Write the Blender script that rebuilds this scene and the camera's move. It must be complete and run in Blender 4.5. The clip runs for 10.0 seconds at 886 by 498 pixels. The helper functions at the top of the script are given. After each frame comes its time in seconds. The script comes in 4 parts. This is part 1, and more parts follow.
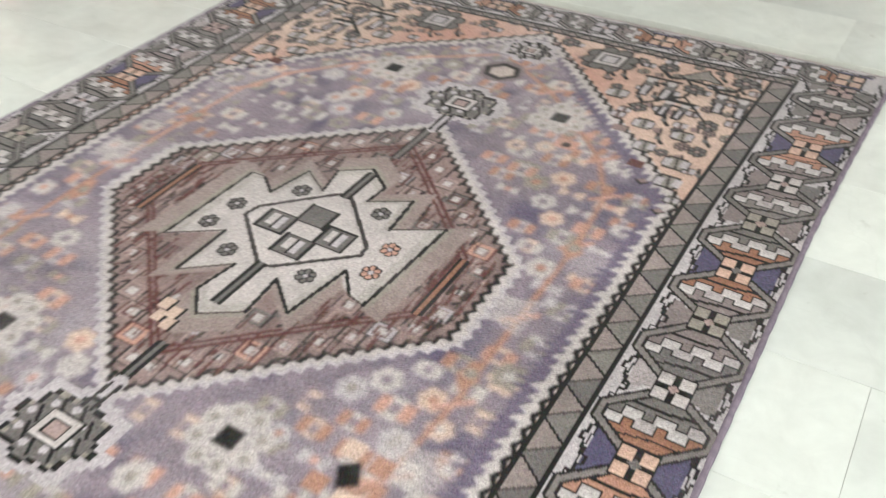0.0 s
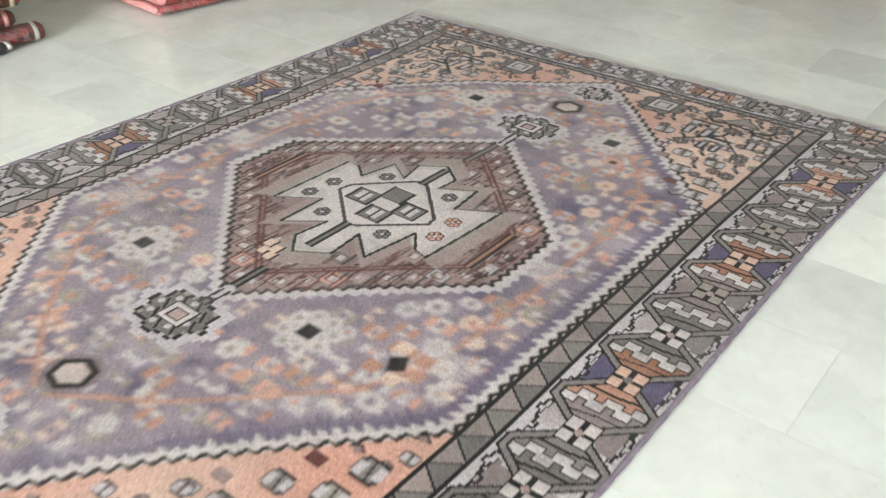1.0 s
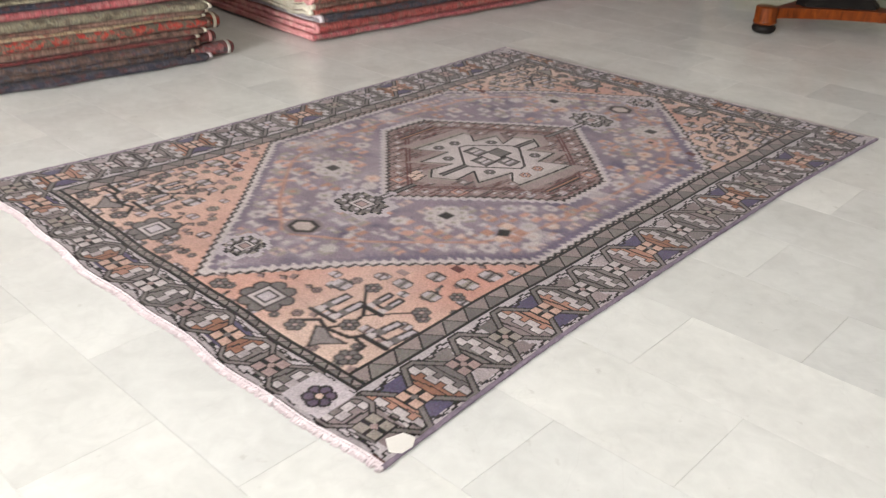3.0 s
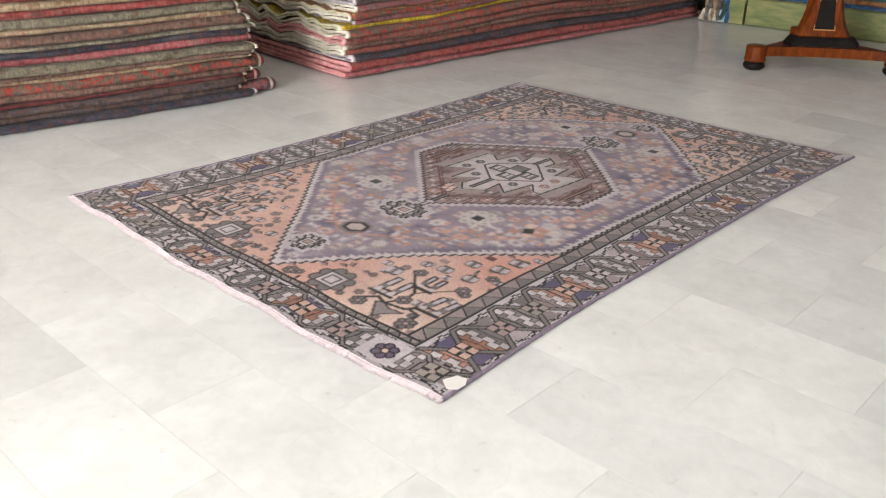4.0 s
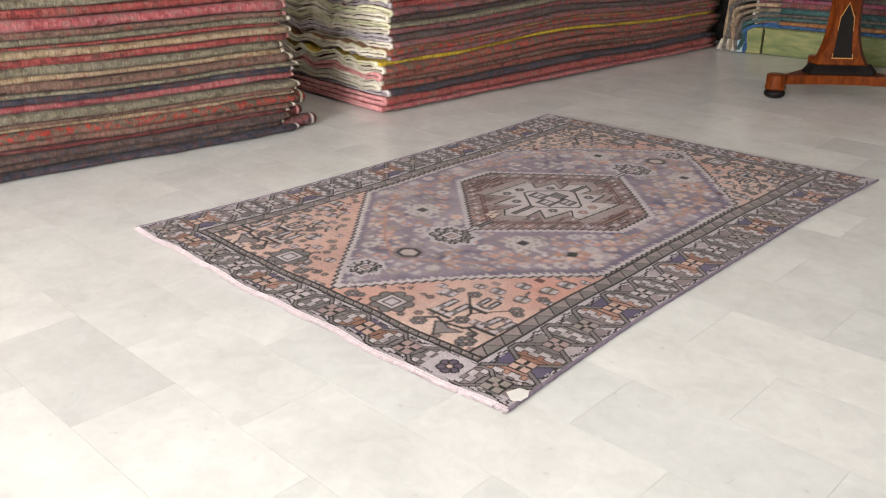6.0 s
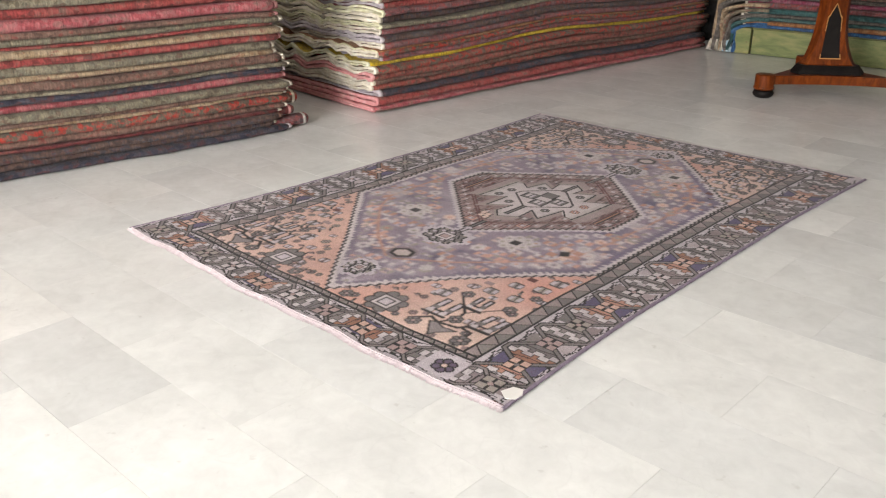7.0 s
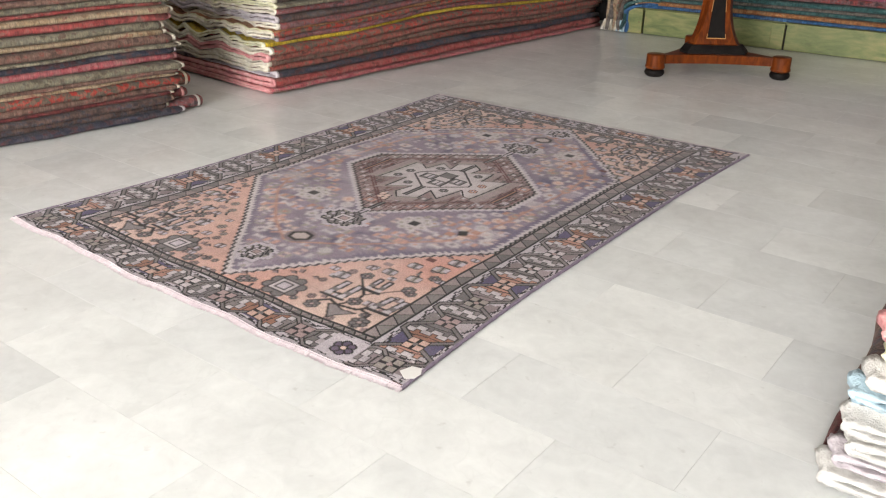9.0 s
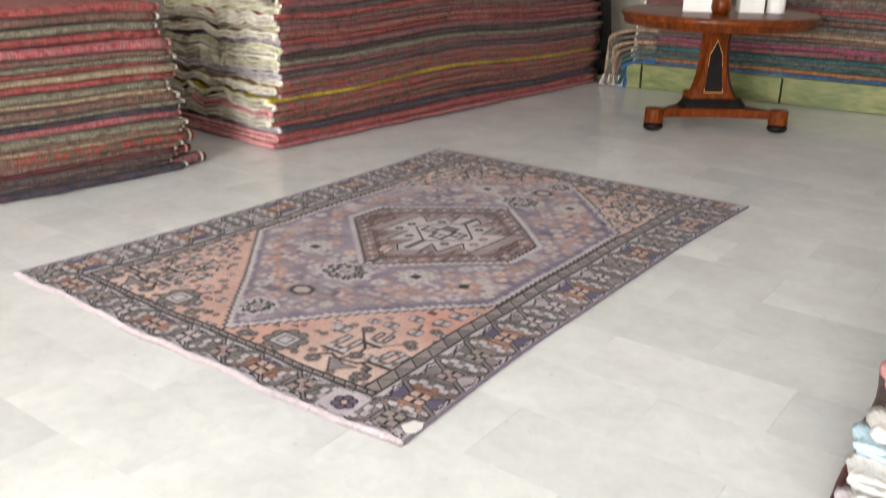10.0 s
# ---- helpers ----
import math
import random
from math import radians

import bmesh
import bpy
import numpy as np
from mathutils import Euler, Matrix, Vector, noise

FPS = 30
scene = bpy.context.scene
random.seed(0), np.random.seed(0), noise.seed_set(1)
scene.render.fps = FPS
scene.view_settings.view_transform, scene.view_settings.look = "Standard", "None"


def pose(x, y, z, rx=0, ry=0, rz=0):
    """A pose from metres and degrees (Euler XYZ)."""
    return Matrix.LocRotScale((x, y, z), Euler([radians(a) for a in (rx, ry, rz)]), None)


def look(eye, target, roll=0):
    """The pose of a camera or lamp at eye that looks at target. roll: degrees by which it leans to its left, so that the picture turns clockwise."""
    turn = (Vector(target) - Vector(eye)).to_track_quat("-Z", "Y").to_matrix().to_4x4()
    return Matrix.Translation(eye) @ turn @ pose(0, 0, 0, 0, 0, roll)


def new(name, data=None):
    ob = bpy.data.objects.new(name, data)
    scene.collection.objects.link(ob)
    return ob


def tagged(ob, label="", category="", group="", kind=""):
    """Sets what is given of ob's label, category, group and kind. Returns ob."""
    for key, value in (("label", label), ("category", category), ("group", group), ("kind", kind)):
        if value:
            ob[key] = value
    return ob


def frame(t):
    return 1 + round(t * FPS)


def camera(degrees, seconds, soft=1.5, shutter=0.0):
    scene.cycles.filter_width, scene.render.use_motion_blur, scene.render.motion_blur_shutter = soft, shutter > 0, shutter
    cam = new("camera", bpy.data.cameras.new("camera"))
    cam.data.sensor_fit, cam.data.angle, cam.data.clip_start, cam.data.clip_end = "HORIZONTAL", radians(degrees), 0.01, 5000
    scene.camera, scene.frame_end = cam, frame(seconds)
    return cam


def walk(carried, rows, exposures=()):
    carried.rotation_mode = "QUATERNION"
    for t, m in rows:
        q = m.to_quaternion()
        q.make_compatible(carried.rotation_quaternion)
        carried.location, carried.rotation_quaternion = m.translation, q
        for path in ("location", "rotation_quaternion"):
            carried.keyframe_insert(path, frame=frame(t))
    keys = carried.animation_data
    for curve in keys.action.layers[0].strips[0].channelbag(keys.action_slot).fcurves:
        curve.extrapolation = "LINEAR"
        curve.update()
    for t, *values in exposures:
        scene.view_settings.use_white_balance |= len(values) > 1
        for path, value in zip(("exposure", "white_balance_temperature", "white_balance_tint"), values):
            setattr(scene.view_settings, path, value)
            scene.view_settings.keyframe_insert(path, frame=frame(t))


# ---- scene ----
# camera and walk
cam = camera(53.7, 10.0, soft=1.2, shutter=0.6)
PATH = [
    (0, (0.061, 0.351, 1.102), (-0.758, 1.679, -0.149), -1.0),
    (0.5, (0.247, 0.208, 1.076), (-0.764, 1.525, -0.04), -1.8),
    (1, (0.379, 0.011, 1.088), (-0.677, 1.333, 0.02), 0.4),
    (1.5, (0.52, -0.264, 1.107), (-0.528, 1.127, 0.124), 2.5),
    (2, (0.685, -0.476, 1.132), (-0.45, 0.856, 0.164), 2.4),
    (2.5, (0.88, -0.659, 1.165), (-0.326, 0.576, 0.155), 2.5),
    (3, (0.982, -0.907, 1.195), (-0.218, 0.397, 0.268), 1.6),
    (4.5, (1.272, -1.432, 1.242), (0.029, -0.091, 0.432), 0.6),
    (5, (1.267, -1.487, 1.263), (0.074, -0.098, 0.459), -0.3),
    (5.5, (1.245, -1.521, 1.272), (0.025, -0.141, 0.493), -0.5),
    (6, (1.235, -1.532, 1.276), (-0.044, -0.198, 0.511), 0.0),
    (7.5, (1.241, -1.562, 1.296), (0.026, -0.175, 0.522), 0.6),
    (8, (1.255, -1.557, 1.3), (0.124, -0.103, 0.52), 0.6),
    (8.5, (1.264, -1.545, 1.295), (0.161, -0.076, 0.504), 0.7),
    (9, (1.27, -1.54, 1.295), (0.181, -0.069, 0.489), 1.3),
    (9.5, (1.267, -1.538, 1.296), (0.173, -0.07, 0.49), 1.4),
    (9.6, (1.267, -1.538, 1.296), (0.172, -0.069, 0.495), 1.38),
    (9.7, (1.269, -1.539, 1.296), (0.169, -0.064, 0.514), 1.29),
    (9.8, (1.271, -1.54, 1.296), (0.166, -0.058, 0.537), 1.20),
    (9.9, (1.274, -1.542, 1.297), (0.16, -0.048, 0.573), 1.03),
    (10, (1.277, -1.543, 1.297), (0.155, -0.04, 0.604), 0.9),
]
walk(cam, [(t, look(eye, target, roll)) for t, eye, target, roll in PATH],
     exposures=[(0.0, 0.73, 6450, 1), (1.0, 0.58, 6450, 0), (1.5, 0.56, 6430, 1), (2.5, 0.18, 6500, 9), (3.0, 0.15, 6720, 12), (4.5, 0.06, 6700, 13), (6.0, 0.04, 6800, 14), (10.0, 0.10, 6650, 12)])

# daylight: overcast sky and the wide shop front behind the camera
world = bpy.data.worlds.new("sky")
scene.world = world
world.use_nodes = True
wt = world.node_tree
sky = wt.nodes.new("ShaderNodeTexSky")
sky.sky_type = "NISHITA"
sky.sun_disc = False
sky.sun_elevation, sky.sun_rotation = radians(50), radians(200)
wt.nodes["Background"].inputs["Strength"].default_value = 0.12
wt.links.new(sky.outputs["Color"], wt.nodes["Background"].inputs["Color"])


def area(name, x, y, z, target, sx, sy, watts, color):
    d = bpy.data.lights.new(name, "AREA")
    d.shape, d.size, d.size_y, d.energy, d.color = "RECTANGLE", sx, sy, watts, color
    ob = new(name, d)
    ob.matrix_world = look((x, y, z), target)
    return ob


area("shop_front_daylight", 1.7, -9.5, 2.0, (0.1, 2.0, 0.6), 4.6, 1.8, 1470, (0.985, 0.985, 0.985))



# ---- materials ----
def material(name):
    m = bpy.data.materials.new(name)
    m.use_nodes = True
    nt = m.node_tree
    return m, nt, nt.nodes["Principled BSDF"]


def add(nt, kind, **sets):
    n = nt.nodes.new(kind)
    for key, value in sets.items():
        if key in n.inputs:
            n.inputs[key].default_value = value
    return n


def ramp(nt, fac, stops):
    r = nt.nodes.new("ShaderNodeValToRGB")
    els = r.color_ramp.elements
    while len(els) < len(stops):
        els.new(0.5)
    for e, (p, c) in zip(els, stops):
        e.position, e.color = p, (*c, 1)
    nt.links.new(fac, r.inputs["Fac"])
    return r.outputs["Color"]


def coords(nt, scale=(1, 1, 1), rnd=False):
    t = nt.nodes.new("ShaderNodeTexCoord")
    mp = nt.nodes.new("ShaderNodeMapping")
    mp.inputs["Scale"].default_value = scale
    nt.links.new(t.outputs["Object"], mp.inputs["Vector"])
    if rnd:
        oi = nt.nodes.new("ShaderNodeObjectInfo")
        mul = nt.nodes.new("ShaderNodeVectorMath")
        mul.operation = "SCALE"
        mul.inputs[0].default_value = (37.0, 53.0, 71.0)
        nt.links.new(oi.outputs["Random"], mul.inputs["Scale"])
        nt.links.new(mul.outputs[0], mp.inputs["Location"])
    return mp.outputs["Vector"]


def tex(nt, vec, scale, detail=4.0, rough=0.6, dist=0.0):
    n = add(nt, "ShaderNodeTexNoise", Scale=scale, Detail=detail, Roughness=rough, Distortion=dist)
    nt.links.new(vec, n.inputs["Vector"])
    return n.outputs["Fac"]


def mixc(nt, fac, a, b, mode="MIX"):
    n = nt.nodes.new("ShaderNodeMix")
    n.data_type, n.blend_type = "RGBA", mode
    for sock, v in ((n.inputs[0], fac), (n.inputs[6], a), (n.inputs[7], b)):
        if isinstance(v, bpy.types.NodeSocket):
            nt.links.new(v, sock)
        else:
            sock.default_value = v if isinstance(v, float) else (*v, 1)
    return n.outputs[2]


def bump(nt, bsdf, height, strength, distance):
    b = add(nt, "ShaderNodeBump", Strength=strength, Distance=distance)
    nt.links.new(height, b.inputs["Height"])
    nt.links.new(b.outputs["Normal"], bsdf.inputs["Normal"])


def simple(name, stops, scale, rough, bumpy=0.2, dist=0.002, stretch=(1, 1, 1), detail=5.0, metal=0.0):
    m, nt, b = material(name)
    v = coords(nt, stretch)
    f = tex(nt, v, scale, detail)
    nt.links.new(ramp(nt, f, stops), b.inputs["Base Color"])
    g = tex(nt, v, scale * 9, 3.0)
    bump(nt, b, g, bumpy, dist)
    b.inputs["Roughness"].default_value = rough
    b.inputs["Metallic"].default_value = metal
    return m


def math_node(nt, op, a, b):
    n = nt.nodes.new("ShaderNodeMath")
    n.operation = op
    for sock, v in zip(n.inputs, (a, b)):
        if isinstance(v, bpy.types.NodeSocket):
            nt.links.new(v, sock)
        else:
            sock.default_value = v
    return n.outputs[0]


def marble():
    m, nt, b = material("white_marble")
    v = coords(nt, rnd=True)
    oi = nt.nodes.new("ShaderNodeObjectInfo")
    base = mixc(nt, 1.0, ramp(nt, oi.outputs["Random"], [(0.0, (0.70, 0.72, 0.718)), (0.5, (0.725, 0.745, 0.738)), (1.0, (0.755, 0.77, 0.756))]), oi.outputs["Color"], "MULTIPLY")
    soft_cloud = tex(nt, v, 4.0, 2.0, 0.4)
    grain = tex(nt, v, 38.0, 3.0, 0.5)
    gain = math_node(nt, "ADD", math_node(nt, "MULTIPLY", soft_cloud, 0.30), math_node(nt, "MULTIPLY", grain, 0.10))
    smudge = tex(nt, v, 13.0, 4.0, 0.6, 0.8)
    gain = math_node(nt, "ADD", gain, math_node(nt, "MULTIPLY", smudge, 0.26))
    gain = math_node(nt, "ADD", gain, 0.69)
    comb_ = nt.nodes.new("ShaderNodeCombineColor")
    for k in range(3):
        nt.links.new(gain, comb_.inputs[k])
    c = mixc(nt, 1.0, base, comb_.outputs[0], "MULTIPLY")
    vein = math_node(nt, "ABSOLUTE", math_node(nt, "SUBTRACT", tex(nt, v, 2.2, 4.0, 0.55, 0.5), 0.5), 0.0)
    vfac = math_node(nt, "MAXIMUM", math_node(nt, "SUBTRACT", 0.07, math_node(nt, "MULTIPLY", vein, 12.0)), 0.0)
    c = mixc(nt, vfac, c, (0.42, 0.43, 0.42))
    spot = math_node(nt, "MAXIMUM", math_node(nt, "MULTIPLY", math_node(nt, "SUBTRACT", tex(nt, v, 22.0, 3.0, 0.5), 0.69), 4.0), 0.0)
    c = mixc(nt, math_node(nt, "MINIMUM", spot, 0.32), c, (0.40, 0.395, 0.37))
    nt.links.new(c, b.inputs["Base Color"])
    b.inputs["Roughness"].default_value = 0.17
    b.inputs["Specular IOR Level"].default_value = 0.5
    return m


def carpet(name, cols, streak=1.0, patch=11.0, rough=0.95):
    """Folded carpet pile: coloured patches of the pattern cut by fine upright knot rows."""
    m, nt, b = material(name)
    v = coords(nt, (1, 1, 2.0), rnd=True)
    vo = nt.nodes.new("ShaderNodeTexVoronoi")
    vo.inputs["Scale"].default_value = 1.0
    nt.links.new(coords(nt, (14.0, patch * 3.2, 52.0), rnd=True), vo.inputs["Vector"])
    cell = nt.nodes.new("ShaderNodeSeparateColor")
    nt.links.new(vo.outputs["Color"], cell.inputs[0])
    f = math_node(nt, "ADD", math_node(nt, "MULTIPLY", tex(nt, v, patch * 0.7, 5.0, 0.75), 0.70), math_node(nt, "MULTIPLY", cell.outputs[0], 0.30))
    n = len(cols)
    c = ramp(nt, f, [(0.30 + 0.40 * i / max(n - 1, 1), col) for i, col in enumerate(cols)])
    v2 = coords(nt, (0.5, 1, 0.15), rnd=True)
    st = ramp(nt, tex(nt, v2, 120.0, 3.0, 0.8), [(0.3, (0.36, 0.36, 0.36)), (0.7, (1.40, 1.40, 1.40))])
    c = mixc(nt, streak, c, st, "MULTIPLY")
    wear = ramp(nt, tex(nt, v, 2.3, 4.0), [(0.55, (0, 0, 0)), (0.8, (0.15, 0.15, 0.15))])
    c = mixc(nt, wear, c, (0.42, 0.38, 0.33))
    nt.links.new(c, b.inputs["Base Color"])
    b.inputs["Roughness"].default_value = rough
    b.inputs["Sheen Weight"].default_value = 0.06
    bump(nt, b, math_node(nt, "ADD", tex(nt, coords(nt), 260.0, 3.0), math_node(nt, "MULTIPLY", tex(nt, coords(nt, (0.7, 1, 0.4)), 70.0, 3.0), 1.6)), 0.8, 0.006)
    return m


MARBLE = marble()
GROUT = simple("grey_grout", [(0.3, (0.50, 0.50, 0.48)), (0.7, (0.60, 0.59, 0.57))], 30, 0.8)
PLASTER = simple("cream_plaster", [(0.3, (0.36, 0.33, 0.29)), (0.7, (0.46, 0.43, 0.38))], 4, 0.85)
CEILING = simple("white_ceiling_paint", [(0.3, (0.80, 0.79, 0.77)), (0.7, (0.84, 0.83, 0.81))], 3, 0.9)
FRINGE = {
    "cream": simple("cream_wool_edge", [(0.25, (0.58, 0.51, 0.38)), (0.5, (0.74, 0.69, 0.57)), (0.75, (0.84, 0.81, 0.73))], 22, 0.95, 0.8, 0.006),
    "lime": simple("pale_lime_wool_edge", [(0.25, (0.56, 0.54, 0.32)), (0.5, (0.73, 0.71, 0.49)), (0.75, (0.83, 0.82, 0.70))], 22, 0.95, 0.8, 0.006),
    "rose": simple("rose_wool_edge", [(0.25, (0.50, 0.16, 0.17)), (0.5, (0.66, 0.30, 0.30)), (0.75, (0.72, 0.45, 0.42))], 22, 0.95, 0.8, 0.006),
    "lilac": simple("lilac_grey_wool_edge", [(0.25, (0.36, 0.31, 0.33)), (0.5, (0.55, 0.50, 0.53)), (0.75, (0.70, 0.66, 0.68))], 22, 0.95, 0.8, 0.006),
    "brown": simple("dark_brown_wool_edge", [(0.25, (0.05, 0.03, 0.03)), (0.5, (0.16, 0.08, 0.06)), (0.75, (0.34, 0.24, 0.18))], 22, 0.95, 0.8, 0.006),
    "ice": simple("pale_ice_blue_wool_edge", [(0.25, (0.34, 0.48, 0.56)), (0.5, (0.46, 0.62, 0.70)), (0.75, (0.66, 0.74, 0.78))], 12, 0.95, 0.9, 0.006),
    "white": simple("bright_white_wool_edge", [(0.25, (0.50, 0.48, 0.45)), (0.5, (0.66, 0.65, 0.62)), (0.75, (0.76, 0.75, 0.73))], 25, 0.95, 0.9, 0.006),
}
PILE = {
    "red": carpet("faded_red_pile", [(0.120, 0.032, 0.028), (0.300, 0.046, 0.044), (0.360, 0.085, 0.074), (0.210, 0.110, 0.088)]),
    "rose": carpet("rose_pink_pile", [(0.240, 0.040, 0.050), (0.380, 0.085, 0.095), (0.410, 0.140, 0.145), (0.290, 0.145, 0.130)]),
    "maroon": carpet("maroon_pile", [(0.032, 0.007, 0.009), (0.110, 0.013, 0.016), (0.156, 0.032, 0.028), (0.064, 0.037, 0.032)]),
    "taupe": carpet("taupe_pile", [(0.074, 0.040, 0.031), (0.167, 0.093, 0.071), (0.205, 0.130, 0.099), (0.223, 0.046, 0.037)], patch=15),
    "olive": carpet("olive_grey_pile", [(0.073, 0.049, 0.037), (0.172, 0.143, 0.098), (0.253, 0.212, 0.146), (0.228, 0.082, 0.065), (0.146, 0.134, 0.094)], patch=13),
    "beige": carpet("beige_pile", [(0.216, 0.122, 0.065), (0.331, 0.238, 0.144), (0.389, 0.302, 0.202), (0.259, 0.108, 0.072)]),
    "navy": carpet("navy_blue_pile", [(0.015, 0.016, 0.030), (0.032, 0.034, 0.056), (0.060, 0.056, 0.072), (0.080, 0.028, 0.030), (0.050, 0.052, 0.070)]),
    "slate": carpet("slate_grey_pile", [(0.057, 0.038, 0.042), (0.204, 0.057, 0.057), (0.182, 0.114, 0.119), (0.295, 0.052, 0.048), (0.123, 0.096, 0.104)]),
    "brown": carpet("brown_mixed_pile", [(0.059, 0.024, 0.021), (0.257, 0.054, 0.041), (0.311, 0.100, 0.074), (0.139, 0.091, 0.066), (0.388, 0.050, 0.041)], patch=13),
    "mixed": carpet("red_and_green_patterned_pile", [(0.050, 0.054, 0.041), (0.432, 0.029, 0.017), (0.199, 0.116, 0.083), (0.083, 0.091, 0.066), (0.415, 0.033, 0.024)], patch=13),
    "yellow": carpet("mustard_yellow_pile", [(0.36, 0.24, 0.01), (0.54, 0.38, 0.02), (0.58, 0.44, 0.05)]),
    "blue": carpet("bright_blue_wool", [(0.015, 0.044, 0.118), (0.022, 0.096, 0.237), (0.044, 0.148, 0.311)]),
    "orange": carpet("orange_wool", [(0.221, 0.076, 0.025), (0.323, 0.136, 0.051), (0.340, 0.187, 0.093)]),
    "teal": carpet("teal_wool", [(0.015, 0.052, 0.052), (0.026, 0.096, 0.096), (0.074, 0.148, 0.141)]),
    "pink": carpet("bright_pink_wool", [(0.237, 0.037, 0.074), (0.296, 0.067, 0.118), (0.281, 0.126, 0.155)]),
    "umber": carpet("dark_umber_pile", [(0.035, 0.024, 0.024), (0.085, 0.048, 0.040), (0.125, 0.075, 0.060), (0.055, 0.055, 0.070), (0.110, 0.035, 0.032)], patch=14),
    "moss": carpet("mossy_olive_pile", [(0.090, 0.072, 0.048), (0.190, 0.165, 0.112), (0.250, 0.220, 0.155), (0.165, 0.155, 0.115), (0.140, 0.085, 0.060)], patch=12),
    "grey": carpet("pale_grey_wool", [(0.067, 0.059, 0.052), (0.126, 0.111, 0.096), (0.185, 0.159, 0.141)]),
}


def veneer():
    m, nt, b = material("polished_mahogany_veneer")
    v = coords(nt, (1, 1, 0.22))
    f = tex(nt, v, 26.0, 6.0, 0.6, 1.2)
    c = ramp(nt, f, [(0.25, (0.038, 0.008, 0.002)), (0.5, (0.125, 0.026, 0.004)), (0.75, (0.235, 0.056, 0.009))])
    nt.links.new(c, b.inputs["Base Color"])
    b.inputs["Roughness"].default_value = 0.38
    b.inputs["Coat Weight"].default_value = 0.22
    b.inputs["Specular IOR Level"].default_value = 0.10
    b.inputs["Coat Roughness"].default_value = 0.05
    bump(nt, b, f, 0.05, 0.001)
    return m


VENEER = veneer()
EBONY = simple("ebonised_black_wood", [(0.3, (0.006, 0.005, 0.005)), (0.7, (0.012, 0.010, 0.009))], 12, 0.5)
INLAY = simple("light_satinwood_line", [(0.3, (0.42, 0.20, 0.05)), (0.7, (0.55, 0.30, 0.09))], 14, 0.3)


def green_boards():
    m, nt, b = material("worn_green_painted_boards")
    v = coords(nt, (0.6, 1, 2.2), rnd=True)
    f = tex(nt, v, 7.0, 7.0, 0.7, 0.4)
    c = ramp(nt, f, [(0.3, (0.075, 0.105, 0.03)), (0.45, (0.135, 0.165, 0.052)), (0.58, (0.21, 0.215, 0.075)), (0.75, (0.31, 0.265, 0.11))])
    knots = ramp(nt, tex(nt, coords(nt, (1, 1, 1.4), rnd=True), 11.0, 2.0), [(0.72, (0, 0, 0)), (0.78, (0.8, 0.8, 0.8))])
    c = mixc(nt, knots, c, (0.10, 0.05, 0.02))
    nt.links.new(c, b.inputs["Base Color"])
    b.inputs["Roughness"].default_value = 0.55
    bump(nt, b, f, 0.25, 0.003)
    return m


GREEN = green_boards()
PAPER = simple("white_paper", [(0.3, (0.72, 0.71, 0.68)), (0.7, (0.80, 0.79, 0.77))], 8, 0.7)
BLACK = simple("matt_black_cloth", [(0.3, (0.008, 0.008, 0.009)), (0.7, (0.03, 0.03, 0.03))], 14, 0.9)

EBONY.node_tree.nodes["Principled BSDF"].inputs["Specular IOR Level"].default_value = 0.12



# ---- building helpers ----
def link_bm(name, bm, mat, parent=None, label="", smooth=True):
    me = bpy.data.meshes.new(name)
    bmesh.ops.recalc_face_normals(bm, faces=bm.faces[:])
    bm.to_mesh(me)
    bm.free()
    if smooth:
        me.shade_smooth()
    for mm in (mat if isinstance(mat, (list, tuple)) else [mat]):
        me.materials.append(mm)
    ob = new(name, me)
    if parent is not None:
        ob.parent = parent
    if label:
        tagged(ob, label)
    return ob


def part(name, bm, mat, parent, label="", smooth=True):
    return link_bm(name, bm, mat, parent, label, smooth)


def box_bm(x0, y0, z0, x1, y1, z1, bevel=0.0, seg=2):
    bm = bmesh.new()
    bmesh.ops.create_cube(bm, size=1.0)
    for v in bm.verts:
        v.co = Vector(((x0 + x1) / 2 + v.co.x * (x1 - x0), (y0 + y1) / 2 + v.co.y * (y1 - y0), (z0 + z1) / 2 + v.co.z * (z1 - z0)))
    if bevel:
        bmesh.ops.bevel(bm, geom=bm.edges[:], offset=bevel, segments=seg, affect="EDGES", profile=0.5)
    return bm


def lathe_bm(profile, seg=32, cx=0.0, cy=0.0):
    bm = bmesh.new()
    rings = []
    for r, z in profile:
        if r < 1e-5:
            rings.append([bm.verts.new((cx, cy, z))])
        else:
            rings.append([bm.verts.new((cx + r * math.cos(2 * math.pi * k / seg), cy + r * math.sin(2 * math.pi * k / seg), z)) for k in range(seg)])
    for a, b in zip(rings, rings[1:]):
        for k in range(seg):
            q = [a[k % len(a)], a[(k + 1) % len(a)], b[(k + 1) % len(b)], b[k % len(b)]]
            q = list(dict.fromkeys(q))
            if len(q) > 2:
                bm.faces.new(q)
    return bm


def extrude_bm(pts, z0, z1, bevel=0.0):
    """A flat outline in x, y, raised from z0 to z1."""
    bm = bmesh.new()
    lo = [bm.verts.new((x, y, z0)) for x, y in pts]
    hi = [bm.verts.new((x, y, z1)) for x, y in pts]
    bm.faces.new(lo[::-1])
    top = bm.faces.new(hi)
    n = len(pts)
    for k in range(n):
        bm.faces.new((lo[k], lo[(k + 1) % n], hi[(k + 1) % n], hi[k]))
    if bevel:
        bmesh.ops.bevel(bm, geom=[e for e in bm.edges if abs(e.verts[0].co.z - e.verts[1].co.z) < 1e-6], offset=bevel, segments=2, affect="EDGES", profile=0.5)
    return bm


